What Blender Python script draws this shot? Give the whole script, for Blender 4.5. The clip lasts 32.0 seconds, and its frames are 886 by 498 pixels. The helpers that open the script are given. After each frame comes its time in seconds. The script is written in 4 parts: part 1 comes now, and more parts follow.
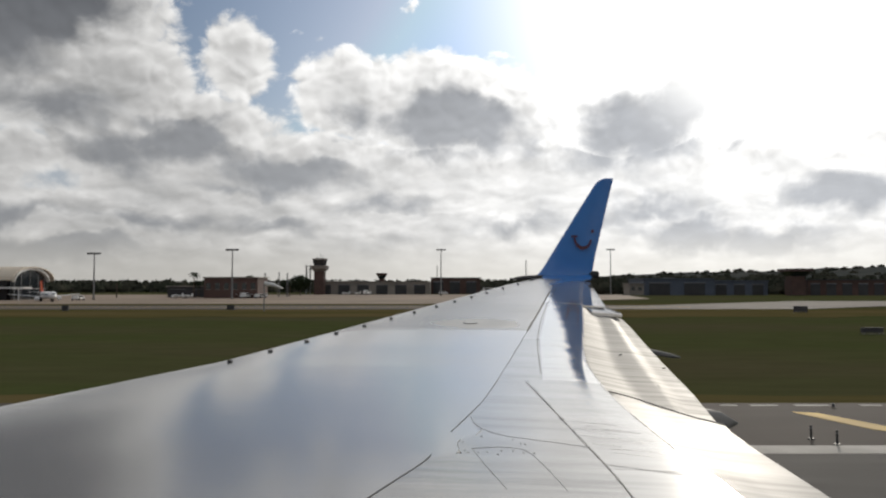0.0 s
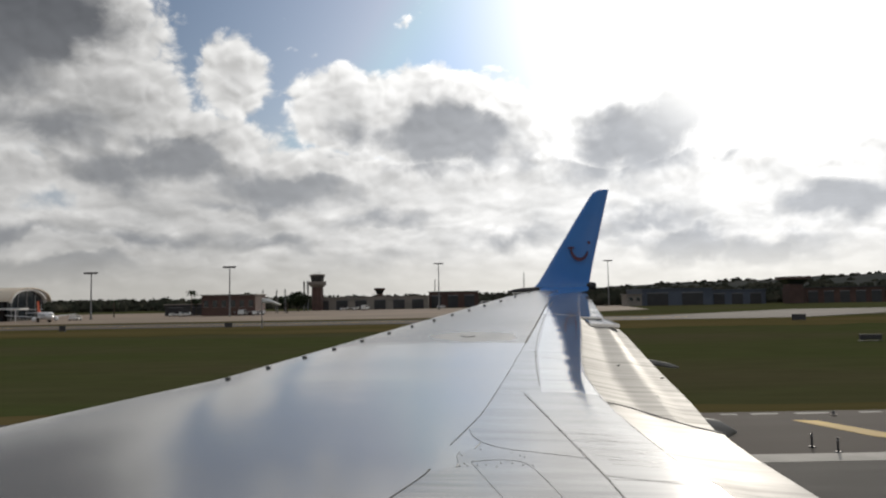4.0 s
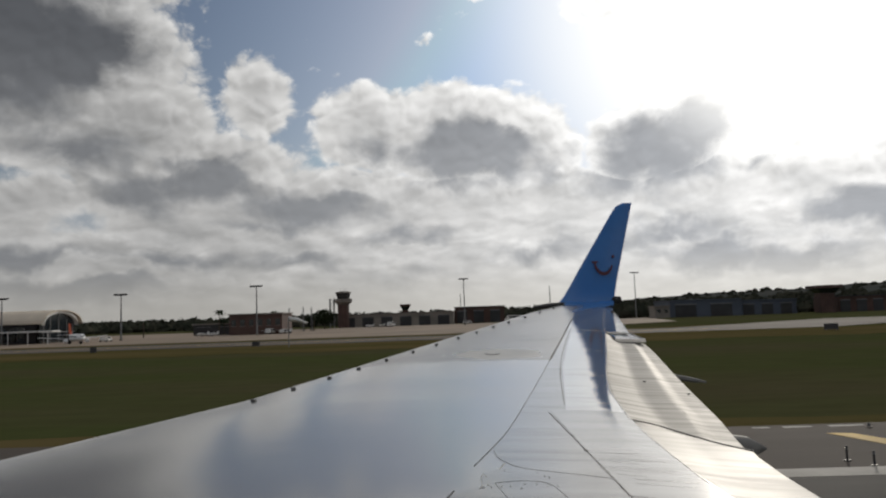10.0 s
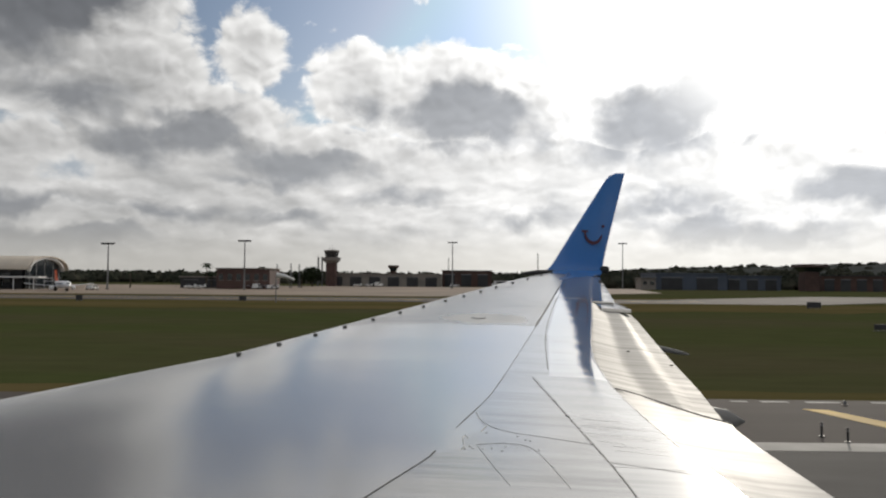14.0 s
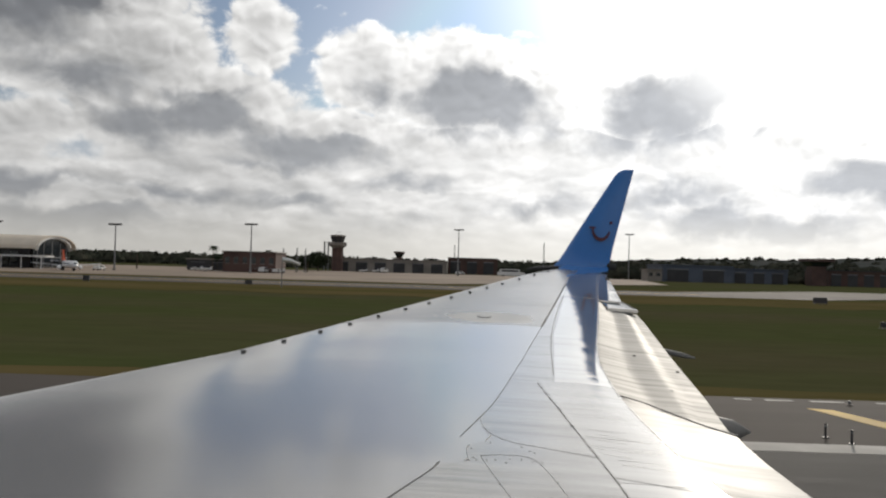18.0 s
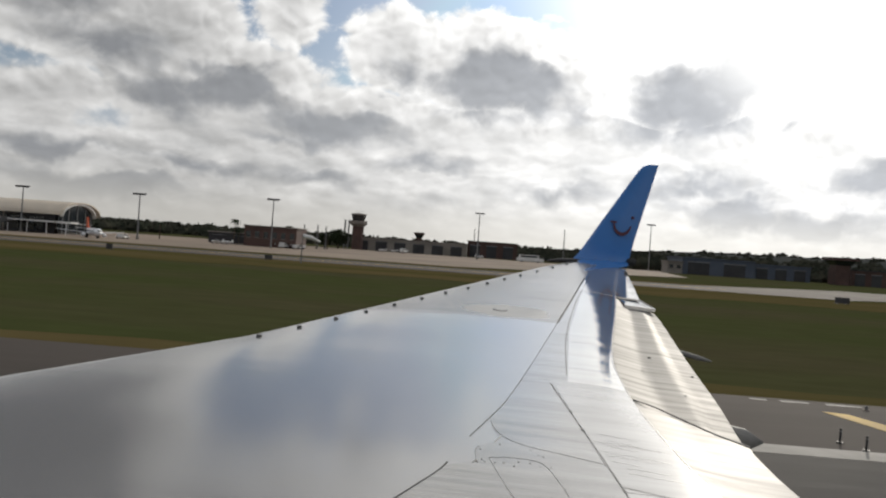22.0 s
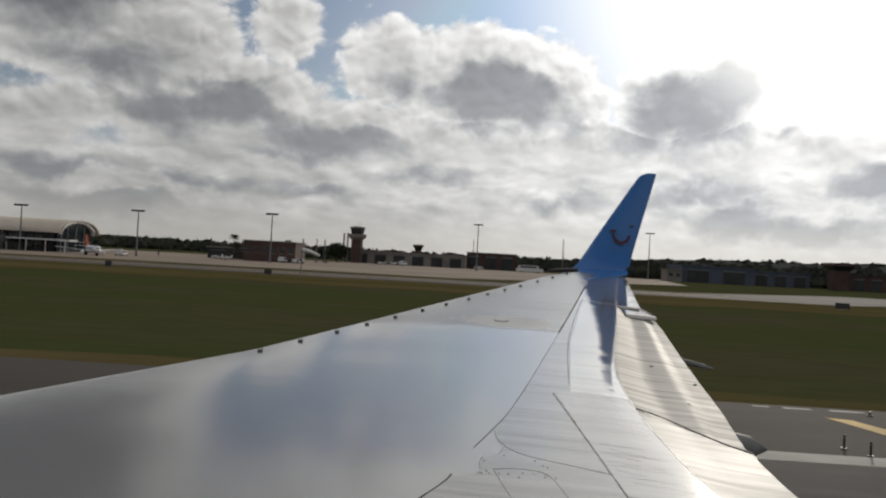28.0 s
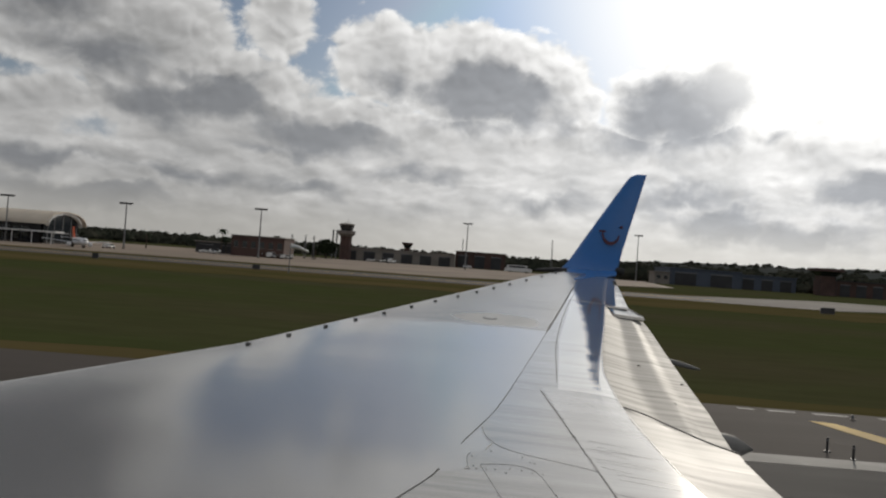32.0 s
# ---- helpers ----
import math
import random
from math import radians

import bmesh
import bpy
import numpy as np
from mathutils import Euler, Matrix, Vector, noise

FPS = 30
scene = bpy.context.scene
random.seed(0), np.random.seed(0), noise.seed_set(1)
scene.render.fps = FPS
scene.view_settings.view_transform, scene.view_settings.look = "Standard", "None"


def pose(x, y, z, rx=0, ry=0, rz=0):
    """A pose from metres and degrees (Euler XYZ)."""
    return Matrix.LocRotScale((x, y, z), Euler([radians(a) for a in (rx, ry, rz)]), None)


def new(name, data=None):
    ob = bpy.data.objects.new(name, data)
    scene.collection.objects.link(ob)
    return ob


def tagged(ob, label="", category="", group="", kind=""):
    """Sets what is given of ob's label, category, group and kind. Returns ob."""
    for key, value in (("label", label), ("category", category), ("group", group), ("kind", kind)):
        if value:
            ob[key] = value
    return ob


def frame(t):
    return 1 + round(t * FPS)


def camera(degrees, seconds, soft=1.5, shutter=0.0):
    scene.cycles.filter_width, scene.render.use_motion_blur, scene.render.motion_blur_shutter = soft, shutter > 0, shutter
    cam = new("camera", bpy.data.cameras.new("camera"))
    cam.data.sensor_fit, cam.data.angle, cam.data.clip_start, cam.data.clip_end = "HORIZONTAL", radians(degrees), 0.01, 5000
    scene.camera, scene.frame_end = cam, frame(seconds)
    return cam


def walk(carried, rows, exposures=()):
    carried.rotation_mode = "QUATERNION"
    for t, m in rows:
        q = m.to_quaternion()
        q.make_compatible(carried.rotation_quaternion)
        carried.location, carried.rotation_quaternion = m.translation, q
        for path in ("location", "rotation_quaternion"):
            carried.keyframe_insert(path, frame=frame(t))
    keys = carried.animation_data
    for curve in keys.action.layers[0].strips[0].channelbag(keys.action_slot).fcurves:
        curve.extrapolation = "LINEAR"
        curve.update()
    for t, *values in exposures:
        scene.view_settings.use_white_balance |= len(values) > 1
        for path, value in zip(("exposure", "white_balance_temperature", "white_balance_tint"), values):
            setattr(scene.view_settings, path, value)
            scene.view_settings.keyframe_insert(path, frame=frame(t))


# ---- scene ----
# ---- camera ----
cam = camera(60.0, 32.0, 2.2)
PATH = [
    (0.0, pose(0.004, 0.002, 3.899, 92.75, 0.01, 0.02)),
    (0.5, pose(0.019, 0.006, 3.857, 92.69, -0.77, 0.29)),
    (1.0, pose(-0.001, 0.002, 3.888, 92.3, -0.55, -0.25)),
    (1.5, pose(0.001, -0.006, 3.891, 93.85, 0.63, 0.17)),
    (2.0, pose(0.013, -0.001, 3.895, 93.88, 0.39, -0.52)),
    (2.5, pose(0.015, -0.0, 3.891, 94.25, 0.71, -0.07)),
    (3.0, pose(0.027, -0.006, 3.885, 93.54, 0.12, -0.02)),
    (3.5, pose(0.014, -0.017, 3.893, 93.97, 1.09, -0.13)),
    (5.5, pose(0.022, -0.008, 3.897, 92.5, -0.21, -0.17)),
    (6.0, pose(0.013, -0.003, 3.891, 92.41, -0.56, -0.23)),
    (6.5, pose(0.022, -0.022, 3.913, 93.36, -0.04, 0.06)),
    (7.0, pose(0.04, 0.006, 3.912, 93.08, -0.35, 0.03)),
    (7.5, pose(0.027, 0.006, 3.896, 93.14, -0.73, -0.48)),
    (8.0, pose(0.038, 0.01, 3.898, 92.85, -0.65, -0.19)),
    (8.5, pose(0.043, 0.003, 3.897, 92.98, -0.14, -0.19)),
    (9.0, pose(0.033, 0.003, 3.889, 92.93, -0.37, 0.41)),
    (9.5, pose(0.047, -0.017, 3.897, 93.64, 0.26, 1.68)),
    (10.0, pose(0.051, -0.035, 3.933, 94.97, 1.96, 1.8)),
    (10.5, pose(0.054, -0.017, 3.891, 91.9, -0.62, 1.56)),
    (11.0, pose(0.046, 0.015, 3.884, 93.06, -0.67, 1.97)),
    (11.5, pose(0.066, 0.003, 3.922, 93.17, 0.62, 0.85)),
    (12.0, pose(0.036, 0.026, 3.868, 91.6, -2.71, 0.22)),
    (12.5, pose(0.035, -0.007, 3.939, 92.3, -0.37, 0.9)),
    (13.0, pose(0.01, 0.003, 3.92, 91.44, -1.5, 0.76)),
    (13.5, pose(0.044, -0.014, 3.924, 92.26, -0.47, 1.23)),
    (15.5, pose(0.026, 0.02, 3.944, 91.81, -1.32, -0.25)),
    (16.0, pose(0.035, 0.045, 3.968, 91.45, -1.36, 0.18)),
    (16.5, pose(0.045, 0.028, 3.953, 90.27, -2.47, 1.53)),
    (17.0, pose(0.021, -0.004, 4.025, 92.6, -0.57, 2.49)),
    (17.5, pose(0.002, 0.011, 4.044, 91.63, -1.53, 0.99)),
    (18.0, pose(0.027, 0.035, 4.082, 91.2, -1.63, 1.3)),
    (18.5, pose(0.022, 0.032, 4.116, 91.77, -0.45, 1.64)),
    (19.0, pose(0.023, 0.059, 4.123, 90.82, -1.87, 0.89)),
    (19.5, pose(0.032, 0.058, 4.153, 90.24, -3.05, 1.46)),
    (20.0, pose(0.029, 0.058, 4.173, 88.98, -3.4, 1.89)),
    (20.5, pose(0.031, 0.062, 4.183, 88.29, -4.09, 2.1)),
    (21.0, pose(0.034, 0.064, 4.186, 89.04, -4.21, 2.12)),
    (21.5, pose(0.037, 0.059, 4.195, 90.3, -3.45, 2.45)),
    (22.0, pose(0.037, 0.06, 4.205, 89.8, -4.06, 2.76)),
    (22.5, pose(0.043, 0.063, 4.217, 89.51, -4.63, 2.91)),
    (23.0, pose(0.047, 0.064, 4.223, 89.54, -4.22, 2.83)),
    (23.5, pose(0.047, 0.064, 4.229, 90.78, -3.34, 3.04)),
    (24.0, pose(0.045, 0.054, 4.218, 90.69, -3.45, 3.21)),
    (24.5, pose(0.045, 0.06, 4.217, 90.06, -3.93, 3.2)),
    (25.0, pose(0.045, 0.06, 4.22, 89.56, -4.24, 3.77)),
    (25.5, pose(0.031, 0.06, 4.208, 90.86, -4.08, 2.98)),
    (27.5, pose(0.032, 0.064, 4.201, 91.02, -4.08, 2.81)),
    (28.0, pose(0.027, 0.06, 4.2, 90.69, -3.15, 2.7)),
    (28.5, pose(0.024, 0.055, 4.19, 90.92, -2.78, 3.29)),
    (29.0, pose(0.023, 0.058, 4.189, 91.58, -2.59, 2.66)),
    (29.5, pose(0.022, 0.056, 4.191, 90.89, -3.64, 2.49)),
    (30.0, pose(0.024, 0.059, 4.187, 91.86, -2.81, 2.22)),
    (30.5, pose(0.015, 0.06, 4.188, 91.25, -3.27, 1.85)),
    (31.0, pose(0.017, 0.057, 4.179, 90.09, -4.52, 2.02)),
    (31.5, pose(0.011, 0.06, 4.179, 91.2, -4.17, 2.47)),
    (32.0, pose(0.014, 0.059, 4.175, 90.63, -4.16, 1.87)),
]
# ---- exposure along the way ----
EXPOSURES = [(0.0, 0.15), (3.5, 0.15), (5.5, -0.05), (7.0, -0.2), (11.0, -0.2), (12.5, -0.05), (13.2, 0.15), (19.0, 0.25), (25.5, 0.15), (28.0, -0.1), (32.0, -0.2)]
walk(cam, PATH, EXPOSURES)

SUN_AZ, SUN_EL = 23.5, 21.0

# ---------------------------------------------------------------- world
# clouds by bearing, elevation, half width, half height (degrees) and strength
COVER = [
    (-30.5, 17.3, 11.0, 7.6, 1.00), (-24.0, 13.2, 6.4, 4.4, 0.95), (-17.6, 10.6, 6.0, 3.3, 0.95), (-10.6, 8.2, 6.4, 2.9, 0.90),
    (-15.2, 16.2, 2.5, 2.9, 0.60), (-6.9, 14.0, 4.6, 3.4, 0.85), (-0.4, 13.4, 6.8, 4.0, 1.00), (5.0, 12.2, 4.2, 3.8, 0.85),
    (14.2, 11.6, 5.4, 3.6, 0.85), (17.4, 13.2, 3.4, 2.6, 0.70), (21.2, 9.6, 1.9, 1.0, 0.40), (13.6, 22.5, 5.0, 2.2, 0.40),
    # mostly above the view: clouds added to shape the wing's reflections
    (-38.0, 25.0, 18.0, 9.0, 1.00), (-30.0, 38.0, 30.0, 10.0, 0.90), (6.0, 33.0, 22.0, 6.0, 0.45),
]
BELLY = [
    (-31.0, 18.5, 11.0, 5.4, 1.10), (-27.0, 12.0, 5.0, 2.6, 0.60), (-18.2, 10.4, 5.8, 2.5, 0.90), (-12.0, 8.2, 6.4, 2.1, 0.80), (-23.6, 9.0, 5.0, 1.6, 0.50),
    (-6.4, 12.2, 2.8, 2.0, 0.55), (0.8, 12.0, 6.4, 3.3, 1.05), (13.6, 11.0, 6.0, 3.6, 1.00), (17.2, 12.6, 3.2, 2.4, 0.80), (21.2, 9.5, 1.7, 0.9, 0.50),
    (15.0, 5.6, 5.2, 1.3, 0.62), (17.6, 4.0, 5.6, 1.4, 0.80), (5.2, 4.4, 4.6, 1.4, 0.60), (27.0, 6.2, 4.6, 2.0, 1.00), (23.6, 3.2, 5.2, 1.5, 0.80),
    (-27.5, 2.8, 7.5, 1.6, 0.75), (-20.6, 4.5, 5.0, 1.0, 0.52), (-30.0, 4.8, 4.6, 1.1, 0.60), (-12.5, 4.4, 5.0, 0.9, 0.36), (-4.5, 6.0, 4.4, 1.2, 0.50),
    (-16.0, 6.6, 4.2, 1.1, 0.35), (-3.0, 3.0, 6.0, 1.0, 0.25),
    # bellies of those added clouds, to darken what the wing mirrors
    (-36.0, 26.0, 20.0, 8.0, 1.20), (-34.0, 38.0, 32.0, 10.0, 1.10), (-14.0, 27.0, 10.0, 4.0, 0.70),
]
# clear patches of blue that break through the lower bank
CLEAR = [(-27.0, 7.2, 4.4, 1.6, 0.60), (-33.0, 10.0, 4.0, 1.7, 0.56), (-8.0, 6.2, 1.6, 0.6, 0.30)]
# sunlit shoulders of the large clouds
SHOULDER = [
    (-23.5, 15.6, 3.4, 2.4, 0.55), (-19.0, 13.2, 3.6, 1.7, 0.60), (-13.4, 11.0, 3.4, 1.3, 0.60), (-8.0, 9.6, 3.4, 1.0, 0.50), (-22.0, 11.0, 3.0, 1.0, 0.40),
    (-20.5, 6.2, 5.0, 0.9, 0.60), (-14.0, 5.8, 4.0, 0.8, 0.50), (-28.0, 8.2, 4.0, 0.8, 0.35), (-26.0, 4.2, 5.0, 0.7, 0.45), (-5.0, 4.6, 5.0, 0.8, 0.45),
    (-5.0, 15.2, 5.0, 1.5, 0.50), (4.0, 14.8, 4.0, 1.3, 0.50),
]


class Graph:
    """Short hand for wiring shader nodes."""

    def __init__(self, tree):
        self.t = tree

    def node(self, kind, **props):
        n = self.t.nodes.new(kind)
        for k, v in props.items():
            if k == "operation":
                n.operation = v
            elif k == "blend":
                n.data_type, n.blend_type = "RGBA", v
            elif k == "smooth":
                n.interpolation_type = "SMOOTHSTEP"
        return n

    def put(self, socket, value):
        if isinstance(value, (int, float, tuple)):
            socket.default_value = value
        else:
            self.t.links.new(value, socket)

    def math(self, op, a, b=0.0, c=0.0):
        n = self.node("ShaderNodeMath", operation=op)
        for s, v in zip(n.inputs, (a, b, c)):
            self.put(s, v)
        return n.outputs[0]

    def vec(self, op, a, b=(0, 0, 0), out=0):
        n = self.node("ShaderNodeVectorMath", operation=op)
        self.put(n.inputs[0], a)
        self.put(n.inputs[1], b)
        return n.outputs["Value"] if out else n.outputs["Vector"]

    def ramp01(self, v, a, b, lo=0.0, hi=1.0):
        n = self.node("ShaderNodeMapRange", smooth=1)
        for s, x in zip(n.inputs, (v, a, b, lo, hi)):
            self.put(s, x)
        return n.outputs[0]

    def mix(self, f, a, b, blend="MIX"):
        n = self.node("ShaderNodeMix", blend=blend)
        self.put(n.inputs[0], f)
        self.put(n.inputs[6], a)
        self.put(n.inputs[7], b)
        return n.outputs[2]

    def ramp(self, v, stops):
        n = self.node("ShaderNodeValToRGB")
        self.put(n.inputs[0], v)
        e = n.color_ramp.elements
        while len(e) < len(stops):
            e.new(0.5)
        for el, (p, c) in zip(e, stops):
            el.position, el.color = p, c
        return n.outputs[0]

    def noise(self, v, scale, detail=4.0, rough=0.5, distort=0.0):
        n = self.node("ShaderNodeTexNoise")
        self.put(n.inputs["Vector"], v)
        n.inputs["Scale"].default_value, n.inputs["Detail"].default_value = scale, detail
        n.inputs["Roughness"].default_value, n.inputs["Distortion"].default_value = rough, distort
        return n.outputs

    def lobes(self, v, scale, detail=3.0, rough=0.5):
        """Rounded lobes with sharp creases between them, 0 in the hearts."""
        n = self.node("ShaderNodeTexVoronoi")
        n.feature, n.normalize = "SMOOTH_F1", True
        self.put(n.inputs["Vector"], v)
        n.inputs["Scale"].default_value, n.inputs["Detail"].default_value = scale, detail
        n.inputs["Roughness"].default_value, n.inputs["Lacunarity"].default_value = rough, 2.1
        n.inputs["Smoothness"].default_value = 0.35
        return n.outputs["Distance"]


def build_world():
    w = bpy.data.worlds.new("sky")
    w.use_nodes = True
    scene.world = w
    t = w.node_tree
    t.nodes.clear()
    g = Graph(t)
    tc = g.node("ShaderNodeTexCoord")
    d = tc.outputs["Generated"]
    sep = g.node("ShaderNodeSeparateXYZ")
    t.links.new(d, sep.inputs[0])
    az = g.math("MULTIPLY", g.math("ARCTAN2", sep.outputs[0], sep.outputs[1]), 57.2958)
    el = g.math("MULTIPLY", g.math("ARCSINE", sep.outputs[2]), 57.2958)
    com = g.node("ShaderNodeCombineXYZ")
    t.links.new(az, com.inputs[0])
    t.links.new(el, com.inputs[1])
    p = com.outputs[0]

    def warp(p, size, amount, detail):
        c = g.noise(p, size, detail, 0.55)["Color"]
        return g.vec("ADD", p, g.vec("MULTIPLY", g.vec("SUBTRACT", c, (0.5, 0.5, 0.5)), amount))

    def heap(q, blobs):
        """The largest of the clouds at a place, 1 in a heart and 0 at a rim."""
        f = None
        for a, e, ra, re, s in blobs:
            off = g.vec("DIVIDE", g.vec("SUBTRACT", q, (a, e, 0.0)), (ra, re, 1.0))
            v = g.math("MULTIPLY_ADD", g.vec("LENGTH", off, out=1), -s, s)
            if f is None:
                f = v
            else:
                n = g.node("ShaderNodeMath", operation="SMOOTH_MAX")
                for socket, x in zip(n.inputs, (f, v, 0.12)):
                    g.put(socket, x)
                f = n.outputs[0]
        return f

    # rounded lobes of several sizes; they shrink towards the horizon
    flat = g.vec("MULTIPLY", warp(p, 0.35, (2.2, 1.4, 0.0), 3.0), (1.0, 1.35, 1.0))
    lobe = g.lobes(flat, 0.62, 4.0, 0.58)
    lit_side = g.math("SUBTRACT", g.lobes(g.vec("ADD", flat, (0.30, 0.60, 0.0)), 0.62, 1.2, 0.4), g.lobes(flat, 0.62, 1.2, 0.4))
    low = g.vec("MULTIPLY", warp(p, 0.5, (2.0, 0.9, 0.0), 3.0), (0.62, 1.55, 1.0))
    low_lobe = g.lobes(low, 0.55, 4.0, 0.6)
    low_side = g.math("SUBTRACT", g.lobes(g.vec("ADD", low, (0.25, 0.5, 0.0)), 0.50, 1.6, 0.45), g.lobes(low, 0.50, 1.6, 0.45))
    soft = g.noise(g.vec("MULTIPLY", p, (0.75, 1.3, 1.0)), 0.26, 3.5, 0.48, 0.5)["Fac"]

    q = warp(p, 0.16, (3.0, 2.0, 0.0), 2.0)
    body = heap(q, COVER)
    # a broken bank below, thinner patches high overhead, unseen, added for the wing's reflections
    bank = g.math("MULTIPLY_ADD", g.math("SUBTRACT", soft, 0.5), 1.6, g.ramp01(el, 8.4, 12.6, 0.60, -0.30))
    high = g.math("MULTIPLY_ADD", g.math("SUBTRACT", soft, 0.5), 2.2, g.ramp01(el, 20.0, 32.0, -0.45, 0.2))
    body = g.math("MAXIMUM", g.math("MAXIMUM", body, bank), high)
    body = g.math("SUBTRACT", body, g.math("MAXIMUM", heap(q, CLEAR), 0.0))
    dens = g.math("MULTIPLY_ADD", g.math("SUBTRACT", 0.40, lobe), 0.70, body)
    cover = g.ramp01(dens, g.ramp01(el, 8.0, 12.0, -0.20, -0.02), g.ramp01(el, 8.0, 12.0, 0.30, 0.17))

    # bright rims, grey hearts, and darker bellies with ragged tops
    qb = warp(q, 0.38, (4.6, 3.0, 0.0), 3.5)
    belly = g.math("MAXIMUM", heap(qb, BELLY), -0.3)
    belly = g.math("SUBTRACT", belly, g.math("MAXIMUM", heap(qb, SHOULDER), 0.0))
    belly = g.math("MULTIPLY_ADD", g.math("SUBTRACT", soft, 0.5), 0.9, belly)
    belly = g.math("MULTIPLY_ADD", g.math("SUBTRACT", lobe, 0.40), 0.16, belly)
    belly = g.ramp01(belly, -0.05, 0.50)
    belly = g.math("MULTIPLY", belly, g.ramp01(dens, 0.05, 0.42))
    cloud = g.ramp(dens, [(0.0, (1.0, 0.995, 0.98, 1)), (0.22, (0.95, 0.945, 0.93, 1)), (0.48, (0.80, 0.795, 0.785, 1)), (0.90, (0.66, 0.66, 0.655, 1))])
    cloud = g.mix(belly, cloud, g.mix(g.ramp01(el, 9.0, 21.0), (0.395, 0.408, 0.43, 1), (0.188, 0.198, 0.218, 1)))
    in_bank = g.ramp01(el, 6.0, 9.5, 1.0, 0.0)
    side = g.math("ADD", g.math("MULTIPLY", low_side, in_bank), g.math("MULTIPLY", lit_side, g.math("SUBTRACT", 1.0, in_bank)))
    relief = g.math("MULTIPLY_ADD", side, g.math("MULTIPLY_ADD", belly, -0.75, 1.15), 1.0)
    creases = g.math("MULTIPLY_ADD", g.math("SUBTRACT", low_lobe, 0.40), g.math("MULTIPLY", in_bank, -0.55), 1.0)
    cloud = g.mix(1.0, cloud, g.math("MINIMUM", g.math("MAXIMUM", g.math("MULTIPLY", relief, creases), 0.66), 1.5), "MULTIPLY")

    sun = (math.sin(radians(SUN_AZ)) * math.cos(radians(SUN_EL)), math.cos(radians(SUN_AZ)) * math.cos(radians(SUN_EL)), math.sin(radians(SUN_EL)))
    ang = g.math("MULTIPLY", g.math("ARCCOSINE", g.math("MINIMUM", g.vec("DOT_PRODUCT", d, sun, out=1), 0.99999)), 57.2958)
    near = g.ramp01(ang, 2.0, 13.5, 1.0, 0.0)
    wide = g.ramp01(ang, 4.0, 50.0, 1.0, 0.0)
    sky = g.node("ShaderNodeTexSky")
    sky.sky_type, sky.sun_disc = "NISHITA", False
    sky.sun_elevation, sky.sun_rotation = radians(SUN_EL), radians(SUN_AZ)
    blue = g.mix(1.0, sky.outputs[0], (0.085, 0.086, 0.090, 1), "MULTIPLY")
    blue = g.mix(1.0, blue, (0.46, 0.60, 0.82, 1), "DARKEN")
    blue = g.mix(g.ramp01(el, 5.0, 14.0, 0.85, 0.0), blue, (0.60, 0.66, 0.75, 1))
    blue = g.mix(g.ramp01(ang, 11.0, 24.0, 1.0, 0.0), blue, (0.96, 0.97, 0.98, 1))
    lit = g.mix(cover, blue, cloud)
    haze = g.ramp01(el, 0.3, 5.0, 0.85, 0.0)
    lit = g.mix(haze, lit, (0.745, 0.722, 0.67, 1))
    gain = g.math("MULTIPLY_ADD", wide, 0.70, 0.59)
    lit = g.mix(1.0, lit, gain, "MULTIPLY")
    lit = g.mix(near, lit, (1.9, 1.87, 1.8, 1))
    bg = g.node("ShaderNodeBackground")
    t.links.new(lit, bg.inputs[0])
    bg.inputs[1].default_value = 1.0
    out = g.node("ShaderNodeOutputWorld")
    t.links.new(bg.outputs[0], out.inputs[0])


build_world()
lamp = bpy.data.lights.new("sun", "SUN")
lamp.energy, lamp.angle, lamp.color = 1.7, radians(2.0), (1.0, 0.92, 0.80)
sun_ob = new("sun", lamp)
sun_ob.matrix_world = pose(0, 0, 200, 90 - SUN_EL, 0, 180 - SUN_AZ)


# ---------------------------------------------------------------- materials
def mat(name, col, rough=0.6, metal=0.0, vary=0.25, scale=1.0, bump=0.0, second=None, spec=0.5, stretch=(1, 1, 1), coat=0.0, streak=0.0):
    """A surface with variation at two scales. second: the colour that the large patches drift to."""
    m = bpy.data.materials.new(name)
    m.use_nodes = True
    t = m.node_tree
    b = t.nodes["Principled BSDF"]
    g = Graph(t)
    geo = g.node("ShaderNodeNewGeometry")
    p = g.vec("MULTIPLY", geo.outputs["Position"], tuple(float(s) for s in stretch))
    large = g.noise(p, 0.35 * scale, 4.0, 0.55)["Fac"]
    small = g.noise(p, 6.0 * scale, 6.0, 0.65)["Fac"]
    c1, c2 = (*col, 1), (*(second or [c * (1 - vary) for c in col]), 1)
    base = g.mix(g.ramp01(large, 0.35, 0.65), c1, c2)
    dark = g.math("MULTIPLY_ADD", small, vary * 1.2, 1.0 - vary * 0.6)
    base = g.mix(1.0, base, dark, "MULTIPLY")
    t.links.new(base, b.inputs["Base Color"])
    r = g.math("MULTIPLY_ADD", small, 0.25 * rough, rough * 0.87)
    t.links.new(r, b.inputs["Roughness"])
    b.inputs["Metallic"].default_value = metal
    b.inputs["Specular IOR Level"].default_value = spec
    b.inputs["Coat Weight"].default_value = coat
    if bump:
        n = g.node("ShaderNodeBump")
        n.inputs["Strength"].default_value, n.inputs["Distance"].default_value = bump, 0.02
        t.links.new(small, n.inputs["Height"])
        t.links.new(n.outputs[0], b.inputs["Normal"])
    return m


